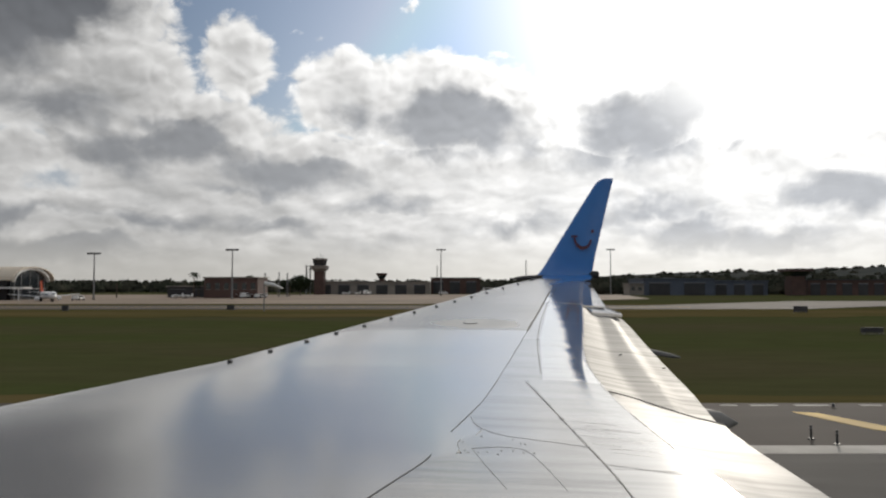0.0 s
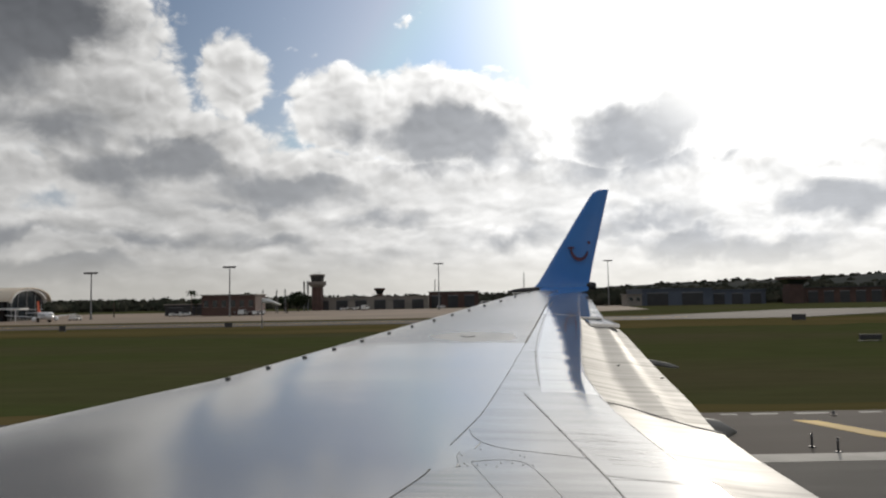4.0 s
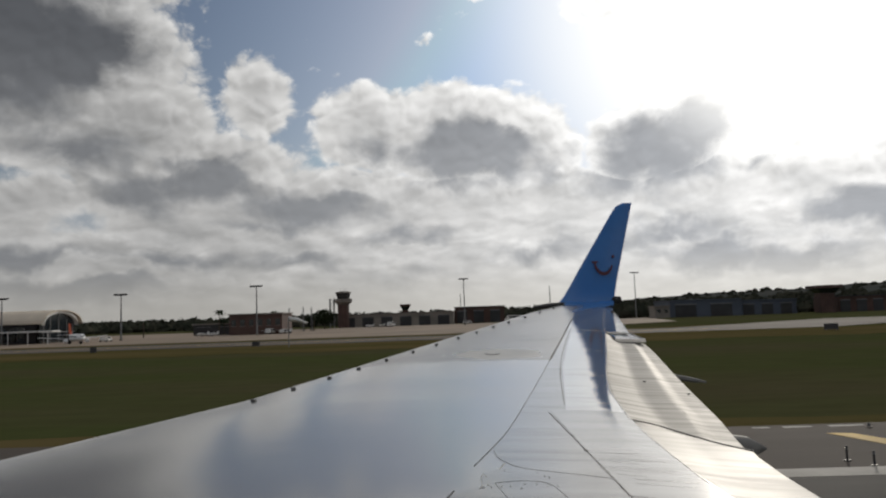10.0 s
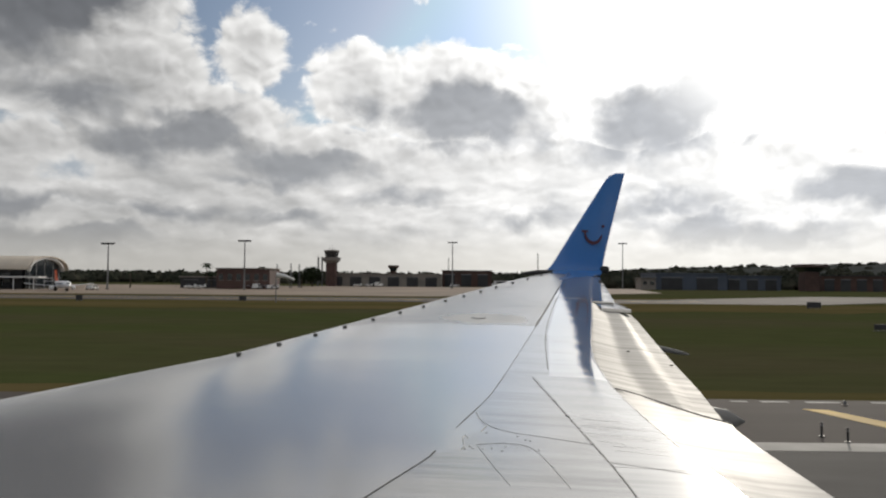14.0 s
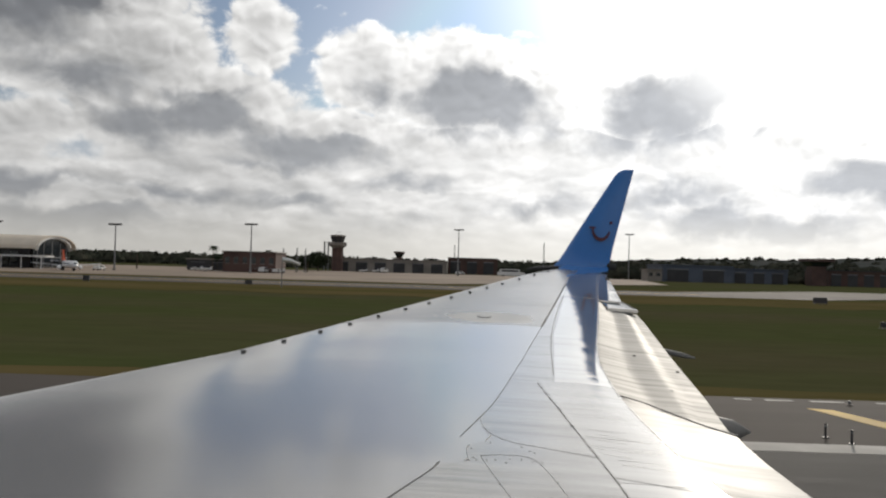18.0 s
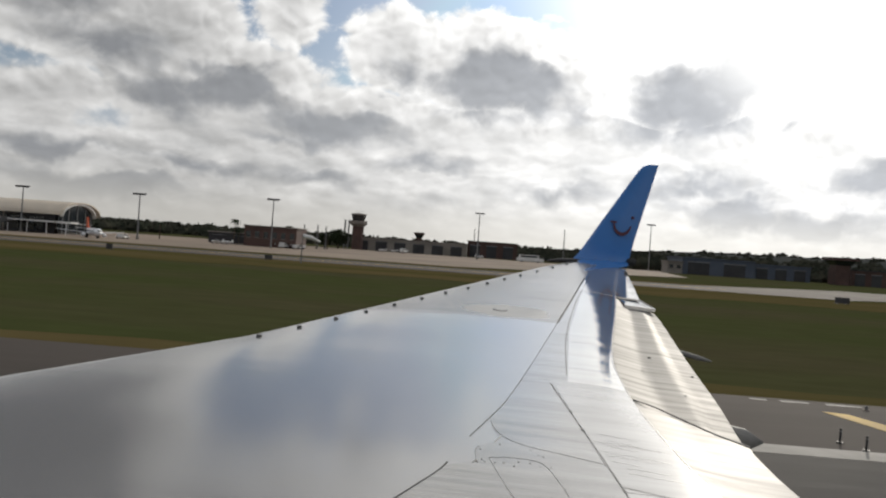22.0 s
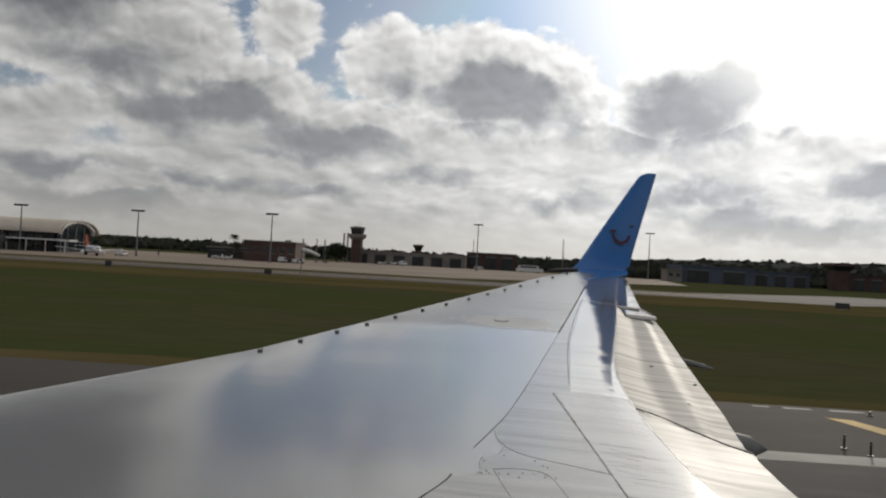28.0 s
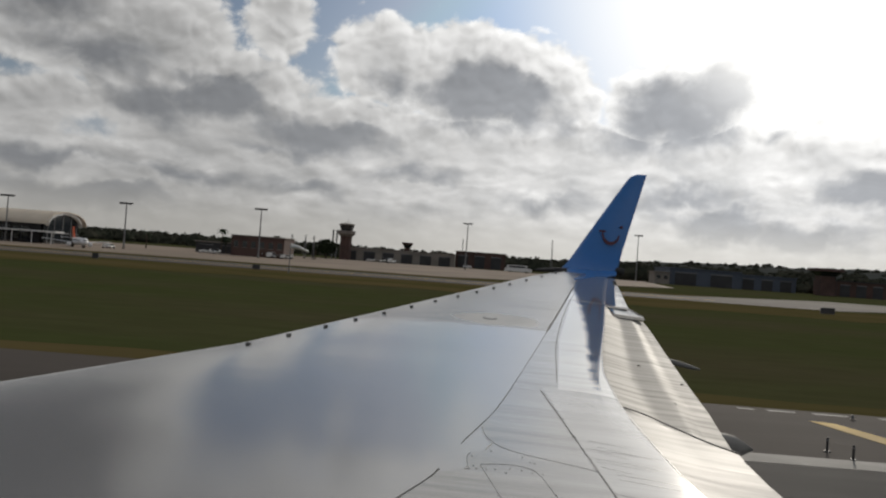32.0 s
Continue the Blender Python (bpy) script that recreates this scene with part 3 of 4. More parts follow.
# duller fixed panels between the rear spar and the spoilers
SPAR = [(3.0, -1.1), (4.0, -0.62), (4.68, -0.29), (5.16, -0.05), (5.2, 0.08), (5.30, 0.11), (5.44, 0.10), (5.53, 0.13), (5.62, 0.23), (5.76, 0.27), (5.96, 0.22), (6.13, 0.21), (6.72, 0.38), (8.97, 0.86), (11.57, 1.41), (14.8, 2.08)]
OUTER = [(7.4, 0.96), (9.7, 1.22), (12.5, 1.70), (13.5, 1.9)]
for y0, y1, back, n in ((3.0, 7.455, FRONT, 90), (7.46, 13.0, OUTER, 40)):
    bm = sheet(y0, y1, edge(SPAR, 0.004), edge(back, -0.004), lambda x, y, c: skin_z(x, y) + 0.0012, n, 10, lambda c, y: 0.008)
    part("trailing_edge_panel", bm, M_PANEL, wing, "dull streaked grey trailing edge panel", True)

# glossy fixed panel between the seam and the aileron, out to the winglet
tip = sheet(13.02, 17.3, edge(SPAR, 0.006), edge(REAR, -0.055), lambda x, y, c: skin_z(x, y) + 0.002, 30, 10, lambda c, y: 0.010)
part("wing_tip_panel", tip, M_SPOIL, wing, "glossy grey wing tip panel", True)

# seams and sealant lines on the upper skin
SEAMS = [
    ("rear_spar_seam", M_SEAM, 0.006, [(0.06, 5.69), (0.22, 6.19), (0.38, 6.72), (0.86, 8.97), (1.41, 11.57), (2.08, 14.8)]),
    ("outer_spar_gap", M_SEAM, 0.026, [(1.12, 10.2), (1.41, 11.57), (2.02, 14.5)]),
    ("spar_seam_inboard", M_SEAM, 0.012, [(-0.62, 4.0), (-0.29, 4.68), (-0.12, 5.02), (-0.08, 5.16)]),
    ("spoiler_hinge_line", M_SEAM, 0.010, [(1.16, 3.0), (1.12, 4.4), (1.07, 5.08), (0.79, 7.36)]),
    ("spoiler_hinge_outboard", M_SEAM, 0.008, [(0.98, 7.7), (1.17, 9.70), (1.66, 12.48), (2.2, 15.0)]),
    ("spoiler_joint", M_SEAM, 0.011, [(1.07, 5.08), (1.36, 5.0), (1.46, 4.97)]),
    ("spoiler_joint", M_SEAM, 0.008, [(1.45, 4.98), (1.60, 4.93)]),
]
PANEL_SEAMS = [
    ("panel_seam", M_SEAL, 0.0045, [(0.22, 6.13), (0.23, 5.96), (0.30, 5.76), (0.44, 5.63), (0.62, 5.57), (0.81, 5.51), (1.02, 5.44)]),
    ("panel_seam", M_RESIDUE, 0.006, [(0.29, 5.76), (0.24, 5.62)]),
    ("access_panel_edge", M_SEAL, 0.0035, [(0.13, 5.53), (0.10, 5.44), (0.11, 5.33), (0.11, 5.26), (0.09, 5.2)]),
    ("access_panel_edge", M_RESIDUE, 0.006, [(0.09, 5.2), (0.12, 5.25)]),
    ("access_panel_edge", M_SEAL, 0.0035, [(0.20, 5.32), (0.32, 5.36), (0.45, 5.37), (0.58, 5.33), (0.66, 5.02), (0.74, 4.6)]),
    ("access_panel_edge", M_SEAL, 0.0035, [(0.20, 5.31), (0.27, 5.02), (0.38, 4.6)]),
]
for name, material, w, pts in SEAMS + PANEL_SEAMS:
    part(name, ribbon(pts, w), material, wing)

q = random.Random(21)
for k in range(9):
    y = 5.35 + 0.09 * k + q.uniform(-0.03, 0.03)
    x = 1.05 - (y - 5.08) * 0.12 + q.uniform(0.03, 0.18)
    part("scuff_line", ribbon([(x, y), (x + q.uniform(0.2, 0.5), y - q.uniform(0.03, 0.10))], 0.0035, 0.003), M_SEAL, wing)

# dark slots where the flaps leave the skin
part("flap_slot", ribbon([(lerp(REAR, y) - 0.012, y) for y in (0.5, 3, 4.5, 5.5, 6.3, 6.9)], 0.004, 0.003), M_SEAL, wing)
part("flap_slot", ribbon([(lerp(REAR, y) - 0.012, y) for y in (7.1, 8, 9, 10, 11.5, 13.5)], 0.004, 0.003), M_SEAL, wing)
part("flap_end_seal", ribbon([(2.3, 13.17), (2.5, 13.12), (2.72, 13.03)], 0.09, 0.004, 0.1, lambda x, y: skin_z(lerp(REAR, y), y) - 0.05), M_SEAM, wing)

end = sheet(12.5, 13.28, lambda y: 2.42, lambda y: 2.83 + (13.28 - y) * 0.10, lambda x, y, c: 2.075 + 0.1118 * y - 0.03 * c, 6, 6, lambda c, y: 0.05)
part("flap_end_plate", end, M_SPOIL, wing, "pale outer end of the outboard flap", True)
# dark strip painting in the shadow at the flap's outer end
part("flap_end_shadow", ribbon([(2.80, 13.26), (2.83, 13.02), (2.87, 12.62)], 0.028, 0.004, 0.1, lambda x, y: 2.05 + 0.1118 * y), M_SEAM, wing)

# slat fasteners behind the leading edge
fast = box(-0.025, 0.025, -0.03, 0.03, -0.004, 0.02)
bmesh.ops.bevel(fast, geom=fast.edges[:], offset=0.006, segments=1)
me0 = part("slat_fastener", fast, M_SEAM, wing)
spots = [8.38, 8.97, 9.58, 10.14, 10.74, 11.38, 12.0, 12.6, 13.2, 13.8, 14.4, 15.1, 15.8, 16.5]
for k, y in enumerate(spots):
    o = me0 if k == 0 else new("slat_fastener", me0.data)
    o.parent = wing
    x = -2.31 + (y - 8.38) * 0.515 + (0.03 if y > 12 else 0)
    o.location = (x, y, skin_z(x, y))
# fuel filler ring and small rivet heads
part("filler_cap", tube([((0.38, 10.74, skin_z(0.38, 10.74) - 0.004), (0.11, 0, 0), (0, 0.11, 0.012)), ((0.38, 10.74, skin_z(0.38, 10.74) + 0.008), (0.10, 0, 0), (0, 0.10, 0.011))], 20), M_SEAL, wing, "round fuel filler cap")
part("filler_plate", tube([((0.38, 10.74, skin_z(0.38, 10.74) + 0.007), (0.082, 0, 0), (0, 0.082, 0.009)), ((0.38, 10.74, skin_z(0.38, 10.74) + 0.011), (0.08, 0, 0), (0, 0.08, 0.009))], 20), M_WING, wing)
# small fasteners round the access panels
dot = box(-0.006, 0.006, -0.008, 0.008, -0.003, 0.003)
dot0 = part("fastener", dot, M_SEAL, wing)
for k, (x, y) in enumerate([(0.14, 5.46), (0.12, 5.22), (0.17, 5.24), (0.15, 5.28), (0.24, 5.25), (0.30, 5.26), (0.37, 5.22), (0.55, 5.27), (0.62, 5.27), (0.55, 5.47), (0.50, 5.55), (0.58, 5.45), (0.36, 5.70), (0.28, 5.60), (0.31, 4.85), (0.68, 4.95), (0.40, 5.30), (0.48, 5.30)]):
    o = dot0 if k == 0 else new("fastener", dot0.data)
    o.parent = wing
    o.location = (x, y, skin_z(x, y))
for x, y in ((0.90, 6.55), (0.945, 6.12), (1.18, 9.6), (1.15, 9.3), (2.35, 8.2), (2.05, 8.9)):
    part("rivet_cluster", box(x - 0.022, x + 0.010, y - 0.006, y + 0.006, skin_z(x, y) - 0.01, skin_z(x, y) + 0.004), M_SEAM, wing)


def fairing(x0, x1, y, z, r, dip):
    rings = []
    for k in range(15):
        s = k / 14
        rr = r * math.sqrt(max(0.0, 1 - abs(2 * s - 1) ** 5)) + 0.01
        rings.append(((x0 + (x1 - x0) * s, y, z - dip * s), (0, rr * 0.75, 0), (0, 0, rr)))
    return tube(rings, 14)


for x0, x1, y, dz, r, dip in ((0.5, 2.74, 7.2, -0.23, 0.125, 0.10), (1.4, 3.20, 10.4, -0.02, 0.028, 0.36)):
    part("flap_track_fairing", fairing(x0, x1, y, plane_z(y) + dz, r, dip), M_FLAP, wing, "canoe-shaped grey flap track fairing", True)

# winglet: blended up out of the tip
W_LE = [(4.02, 2.0), (4.12, 2.12), (4.25, 2.24), (4.45, 2.37), (4.9, 2.64), (5.5, 3.01), (6.0, 3.32), (6.24, 3.47), (6.34, 3.56), (6.39, 3.68)]
W_TE = [(4.02, 3.36), (4.6, 3.47), (5.4, 3.66), (6.39, 3.90)]


def winglet_row(z):
    a, b = lerp(W_LE, z), lerp(W_TE, z)
    up = max(0.0, z - 4.02)
    y = 17.45 + 0.26 * (1 - math.exp(-up * 3.0)) * 0.5 + 0.06 * up
    return a, b, y


def winglet_mesh(z0, z1, n):
    bm = bmesh.new()
    last = None
    for k in range(n + 1):
        z = z0 + (z1 - z0) * k / n
        a, b, y = winglet_row(z)
        sc = 1 + (y - 17.49) / 17.49
        th = 0.055 * (1.0 - 0.55 * (z - 4.0) / 2.4)
        ring = []
        for i in range(20):
            u = math.cos(2 * math.pi * i / 20)
            c = 0.5 - 0.5 * u
            t = th * math.sin(2 * math.pi * i / 20) * (1.15 - 0.75 * c)
            ring.append(bm.verts.new(((a + (b - a) * c) * sc, y - t, z)))
        if last:
            for i in range(20):
                bm.faces.new((last[i], last[(i + 1) % 20], ring[(i + 1) % 20], ring[i]))
        else:
            bm.faces.new(ring[::-1])
        last = ring
    bm.faces.new(last)
    bmesh.ops.recalc_face_normals(bm, faces=bm.faces)
    return bm


winglet = part("winglet", winglet_mesh(4.02, 6.39, 40), M_BLUE, wing, "glossy blue upturned winglet", True)


# the blue fillet that carries the skin up into the winglet
bm = bmesh.new()
last = None
for j in range(13):
    v = j / 12
    row = []
    for i in range(11):
        u = i / 10
        p0 = Vector((2.16 + 1.14 * u, 15.5 + 1.75 * u, 0))
        p0.z = skin_z(p0.x, p0.y) + 0.004
        p2 = Vector((2.22 + 1.14 * u, 17.43, 4.14))
        p1 = Vector((2.22 + 1.12 * u, 17.2, 0))
        p1.z = skin_z(p1.x, 17.2) + 0.006
        row.append(bm.verts.new(p0 * (1 - v) ** 2 + p1 * 2 * v * (1 - v) + p2 * v * v))
    if last:
        for i in range(10):
            bm.faces.new((last[i], last[i + 1], row[i + 1], row[i]))
    last = row
part("fillet", bm, M_BLUE, winglet, "glossy blue curved fillet", True)


def on_winglet(x, z):
    return 17.45 + 0.13 * (1 - math.exp(-(z - 4.02) * 3.0)) + 0.06 * (z - 4.02) - 0.075


# the curved mark and its dot
bm = bmesh.new()
rows = []
for k in range(17):
    a = radians(172 + 176 * k / 16)
    w = 0.014 + 0.020 * math.sin(math.pi * k / 16)
    cx, cz = 3.205, 5.0
    ring = []
    for r in (0.205 - w, 0.205 + w):
        x, z = cx + r * math.cos(a) * 0.92, cz + r * math.sin(a) * 1.15
        ring += [bm.verts.new((x, on_winglet(x, z) - 0.004, z)), bm.verts.new((x, on_winglet(x, z) + 0.03, z))]
    rows.append(ring)
for a, b in zip(rows, rows[1:]):
    for i, j in ((0, 1), (1, 3), (3, 2), (2, 0)):
        bm.faces.new((a[i], a[j], b[j], b[i]))
bm.faces.new([rows[0][i] for i in (0, 1, 3, 2)])
bm.faces.new([rows[-1][i] for i in (0, 2, 3, 1)])
box(2.94, 3.08, on_winglet(3.05, 4.95) - 0.004, on_winglet(3.05, 4.95) + 0.03, 5.015, 5.055, bm)
bmesh.ops.recalc_face_normals(bm, faces=bm.faces)
part("curved_mark", bm, M_RED, winglet, "dark red curved mark")
part("round_mark", tube([((3.43, on_winglet(3.43, 5.15) - 0.004, 5.15), (0.032, 0, 0), (0, 0, 0.034)), ((3.43, on_winglet(3.43, 5.15) + 0.03, 5.15), (0.032, 0, 0), (0, 0, 0.034))], 12), M_RED, winglet, "dark red dot")
part("navigation_light", tube([((3.34, 17.45, 4.16), (0, 0.04, 0), (0, 0, 0.05)), ((3.40, 17.45, 4.16), (0, 0.055, 0), (0, 0, 0.085)), ((3.50, 17.45, 4.15), (0, 0.055, 0), (0, 0, 0.085)), ((3.54, 17.45, 4.15), (0, 0.035, 0), (0, 0, 0.06))], 10), M_BLACK, wing, "dark rear position light")
part("tip_light_fairing", tube([((x, y, z), (0, r * 1.5, 0), (0, 0, r)) for x, y, z, r in ((1.5, 17.2, 4.045, 0.008), (1.62, 17.2, 4.06, 0.035), (1.85, 17.25, 4.08, 0.05), (2.2, 17.35, 4.10, 0.045), (2.5, 17.4, 4.08, 0.02))], 12), M_DARKW, wing, "dark wing tip light fairing", True)

# the plain body of the airliner behind the camera

part("fuselage", tube([((x, -2.05, 3.1), (0, 1.88 * s, 0), (0, 0, 2.0 * s)) for x, s in ((-17, 0.1), (-16, 0.55), (-13.5, 0.9), (-11, 1), (9, 1), (14, 0.75), (18, 0.3), (19, 0.08))], 36), M_FUSE, wing, "", True)
for x, y, r, h in ((-12.5, -2.05, 0.35, 1.3), (1.5, -4.6, 0.55, 2.3), (1.5, 0.5, 0.55, 2.3)):
    part("landing_gear_leg", pole(0.09, 0.12, h, 10, x, y, r), M_STEEL, wing)
    for s in (-0.28, 0.28):
        part("wheel", tube([((x, y + s - 0.13, r + 0.03), (r * 0.9, 0, 0), (0, 0, r * 0.9)), ((x, y + s - 0.08, r + 0.03), (r, 0, 0), (0, 0, r)), ((x, y + s + 0.08, r + 0.03), (r, 0, 0), (0, 0, r)), ((x, y + s + 0.13, r + 0.03), (r * 0.9, 0, 0), (0, 0, r * 0.9))], 20), M_BLACK, wing, "", True)
# ---------------------------------------------------------------- woods and hills
def clump(bm, x, y, z, r, h, rnd):
    """One rough bush of a far wood: a lumpy crown with loose leaf tufts round it."""
    n, m = 7, 4
    rows = []
    for j in range(m):
        v = j / (m - 1)
        ring = []
        for i in range(n):
            a = 2 * math.pi * (i + rnd.random() * 0.6) / n
            rr = r * (0.95, 1.05, 0.8, 0.28)[j] * rnd.uniform(0.75, 1.25)
            ring.append(bm.verts.new((x + rr * math.cos(a), y + rr * math.sin(a), z + h * (v * rnd.uniform(0.85, 1.1)))))
        rows.append(ring)
    for a, b in zip(rows, rows[1:]):
        for i in range(n):
            bm.faces.new((a[i], a[(i + 1) % n], b[(i + 1) % n], b[i]))
    bm.faces.new(rows[-1])
    for _ in range(16):
        a, e = rnd.uniform(0, 6.28), rnd.uniform(0.25, 1.0)
        rr = r * rnd.uniform(0.7, 1.15) * math.sqrt(max(0.05, 1.15 - e * e))
        c = Vector((x + rr * math.cos(a), y + rr * math.sin(a), z + h * e * rnd.uniform(0.95, 1.15)))
        s = r * rnd.uniform(0.10, 0.26)
        u = Vector((rnd.uniform(-1, 1), rnd.uniform(-1, 1), rnd.uniform(-1, 1))) * s
        w = Vector((rnd.uniform(-1, 1), rnd.uniform(-1, 1), rnd.uniform(-1, 1))) * s
        bm.faces.new([bm.verts.new(c + u), bm.verts.new(c + w), bm.verts.new(c - u), bm.verts.new(c - w * 0.8)])


def wood(name, spots, label):
    rnd = random.Random(len(spots))
    bm = bmesh.new()
    for x, y, z, r, h in spots:
        clump(bm, x, y, z, r, h, rnd)
    return tagged(part(name, bm, M_WOOD), label, "trees", kind="stuff")


rnd = random.Random(5)
spots = []
for k in range(420):
    x = rnd.uniform(70, 420)
    y = 345 + rnd.uniform(0, 70) + max(0, x - 250) * 0.1
    spots.append((x, y, -0.3, rnd.uniform(2.5, 5), rnd.uniform(4.5, 7.0) + (y - 345) * 0.035))
wood("woodland_edge", spots, "dark scrubby woodland along the airfield boundary")
spots = []
for k in range(520):
    x = rnd.uniform(-520, 110)
    y = 440 + rnd.uniform(0, 160)
    spots.append((x, y, -0.3, rnd.uniform(3, 6), rnd.uniform(4.5, 7.0) + (y - 440) * 0.012))
wood("distant_woodland", spots, "dark low woodland behind the airport buildings")


def hill_h(x, y):
    v = noise.noise(Vector((x * 0.0016, y * 0.0016, 0.3))) + 0.4 * noise.noise(Vector((x * 0.006, y * 0.006, 1.7))) + 0.12 * noise.noise(Vector((x * 0.03, y * 0.03, 4.0)))
    right = min(max((x - 100) / 900, 0), 1)
    rise = min(max((y - 560) / 700, 0), 1) * min(max((2900 - y) / 500, 0), 1)
    return -1.0 + rise * (7 + 34 * right + (10 + 16 * right) * v)


bm = bmesh.new()
nx, ny = 150, 40
grid = [[None] * (nx + 1) for _ in range(ny + 1)]
for j in range(ny + 1):
    y = 520 + 2500 * (j / ny) ** 1.3
    for i in range(nx + 1):
        x = (-0.95 + 1.9 * i / nx) * y
        grid[j][i] = bm.verts.new((x, y, hill_h(x, y)))
for j in range(ny):
    for i in range(nx):
        bm.faces.new((grid[j][i], grid[j][i + 1], grid[j + 1][i + 1], grid[j + 1][i]))
tagged(part("hills", bm, M_HILL, smooth=True), "low haze-tinted wooded hills on the horizon", "hill", kind="structure")
spots = []
for k in range(900):
    y = 640 + 1100 * rnd.random() ** 1.5
    x = rnd.uniform(-0.75, 0.8) * y
    spots.append((x, y, hill_h(x, y) - 1.0, rnd.uniform(4, 9), rnd.uniform(4, 8)))
wood("hillside_woodland", spots, "dark trees scattered over the far hills")


# ---------------------------------------------------------------- airport things
EAST = 0.0  # where the terminal area lies along the runway


def at(px, dist):
    """Ground place on the bearing px (tangent of the angle from straight abeam)."""
    return px * dist + (EAST if px < 0.05 else 0.0), dist


def mast(x, y, h):
    e = thing("floodlight_mast", x, y, 0, "tall slim grey apron floodlight mast", "light mast", "apron floodlights")
    part("pole", pole(0.28, 0.14, h, 8), M_STEEL, e)
    part("base", pole(0.5, 0.5, 0.5, 8), M_CONC, e)
    part("head_frame", box(-1.9, 1.9, -0.25, 0.25, h - 0.1, h + 0.25), M_STEEL, e)
    for k in range(6):
        x0 = -1.8 + 0.62 * k
        part("lamp", box(x0, x0 + 0.42, -0.75, -0.2, h - 0.3, h + 0.2), M_DARKW, e)
    return e


for tn, d, h in ((-0.615, 205, 12.5), (-0.455, 215, 13.0), (-0.275, 225, 14.5), (-0.003, 300, 18.0), (0.218, 330, 19.5), (-0.83, 200, 12.5), (-1.05, 198, 12.5)):
    mast(*at(tn, d), h)


def terminal(x0, x1, y, h):
    e = thing("terminal_building", x0, y, 0, "long dark terminal hall with a cream vaulted metal roof", "airport terminal")
    L, D = x1 - x0, 18
    part("wall", box(0, L - 1, 0.6, D, 0, h * 0.60), M_DARKW, e, "dark shaded glazed front")
    bm = bmesh.new()
    prev = None
    for k in range(17):
        a = math.pi * k / 16
        yy, zz = D / 2 - (D / 2 + 2) * math.cos(a), h * 0.60 + h * 0.40 * math.sin(a)
        row = [bm.verts.new((xx, yy, zz + dz)) for xx in (-2, L + 2) for dz in (0, 0.35)]
        if prev:
            for i, j in ((0, 2), (2, 3), (3, 1), (1, 0)):
                bm.faces.new((prev[i], prev[j], row[j], row[i]))
        else:
            bm.faces.new([row[i] for i in (0, 1, 3, 2)])
        prev = row
    bm.faces.new([prev[i] for i in (0, 2, 3, 1)])
    bmesh.ops.recalc_face_normals(bm, faces=bm.faces)
    part("roof", bm, M_CREAM, e, "cream vaulted metal roof")
    n = int(L / 6)
    for k in range(n):
        xx = 3 + k * (L - 6) / n
        w = part("window", box(xx, xx + 4.2, 0.4, 0.62, 0.8, h * 0.5), M_GLASS, e)
        part("mullion", box(xx + 2.05, xx + 2.15, 0.32, 0.42, 0.8, h * 0.5), M_STEEL, w)
    for k in range(n // 2):
        xx = 2 + k * (L - 4) / (n // 2)
        part("column", pole(0.25, 0.25, h * 0.60, 8, xx, -0.6), M_CONC, e)
    bm = bmesh.new()
    arch = [(D / 2 - (D / 2) * math.cos(math.pi * k / 12), h * 0.59 + h * 0.385 * math.sin(math.pi * k / 12)) for k in range(13)] + [(D, 0), (0, 0)]
    inner, outer = [bm.verts.new((L + 0.2, a, c)) for a, c in arch], [bm.verts.new((L + 0.6, a, c)) for a, c in arch]
    bm.faces.new(inner[::-1])
    bm.faces.new(outer)
    for k in range(15):
        bm.faces.new((inner[k], inner[(k + 1) % 15], outer[(k + 1) % 15], outer[k]))
    bmesh.ops.recalc_face_normals(bm, faces=bm.faces)
    gable = part("gable", bm, M_GLASS, e, "dark glazed end gable")
    for k in (2, 4, 6, 8, 10):
        a, c = arch[k]
        part("mullion", box(L + 0.55, L + 0.75, a - 0.08, a + 0.08, 0, c - 0.1), M_STEEL, gable)
    part("transom", box(L + 0.55, L + 0.75, 0.1, D - 0.1, h * 0.33, h * 0.33 + 0.2), M_STEEL, gable)
    rim = bmesh.new()
    last = None
    for a, c in arch[:13]:
        ring = [rim.verts.new((L + x, a, c + dz)) for x, dz in ((0.5, -0.3), (1.6, -0.3), (1.6, 0.35), (0.5, 0.35))]
        if last:
            for k in range(4):
                rim.faces.new((last[k], last[(k + 1) % 4], ring[(k + 1) % 4], ring[k]))
        last = ring
    bmesh.ops.recalc_face_normals(rim, faces=rim.faces)
    part("gable_rim", rim, M_WHITE, e, "white curved roof rim")
    for k in range(3):
        xx = 3 + k * L / 3.2
        j = part("jet_bridge", box(xx, xx + 1.5, -7, 0.5, 2.4, 3.9), M_GREYT, e, "grey boarding bridge")
        part("support_leg", pole(0.2, 0.2, 2.4, 8, xx + 0.75, -6), M_STEEL, j)
    part("canopy", box(L - 14, L + 6, -4, 0.2, 3.2, 3.6), M_WHITE, e, "white entrance canopy")
    for k in range(4):
        part("canopy_post", pole(0.15, 0.15, 3.2, 6, L - 12 + 5.5 * k, -3.5), M_WHITE, e)
    return e


terminal(-161 + EAST, -117.5 + EAST, 208, 9.0)
terminal(-226 + EAST, -175 + EAST, 208, 9.0)
terminal(-330 + EAST, -240 + EAST, 209, 9.0)


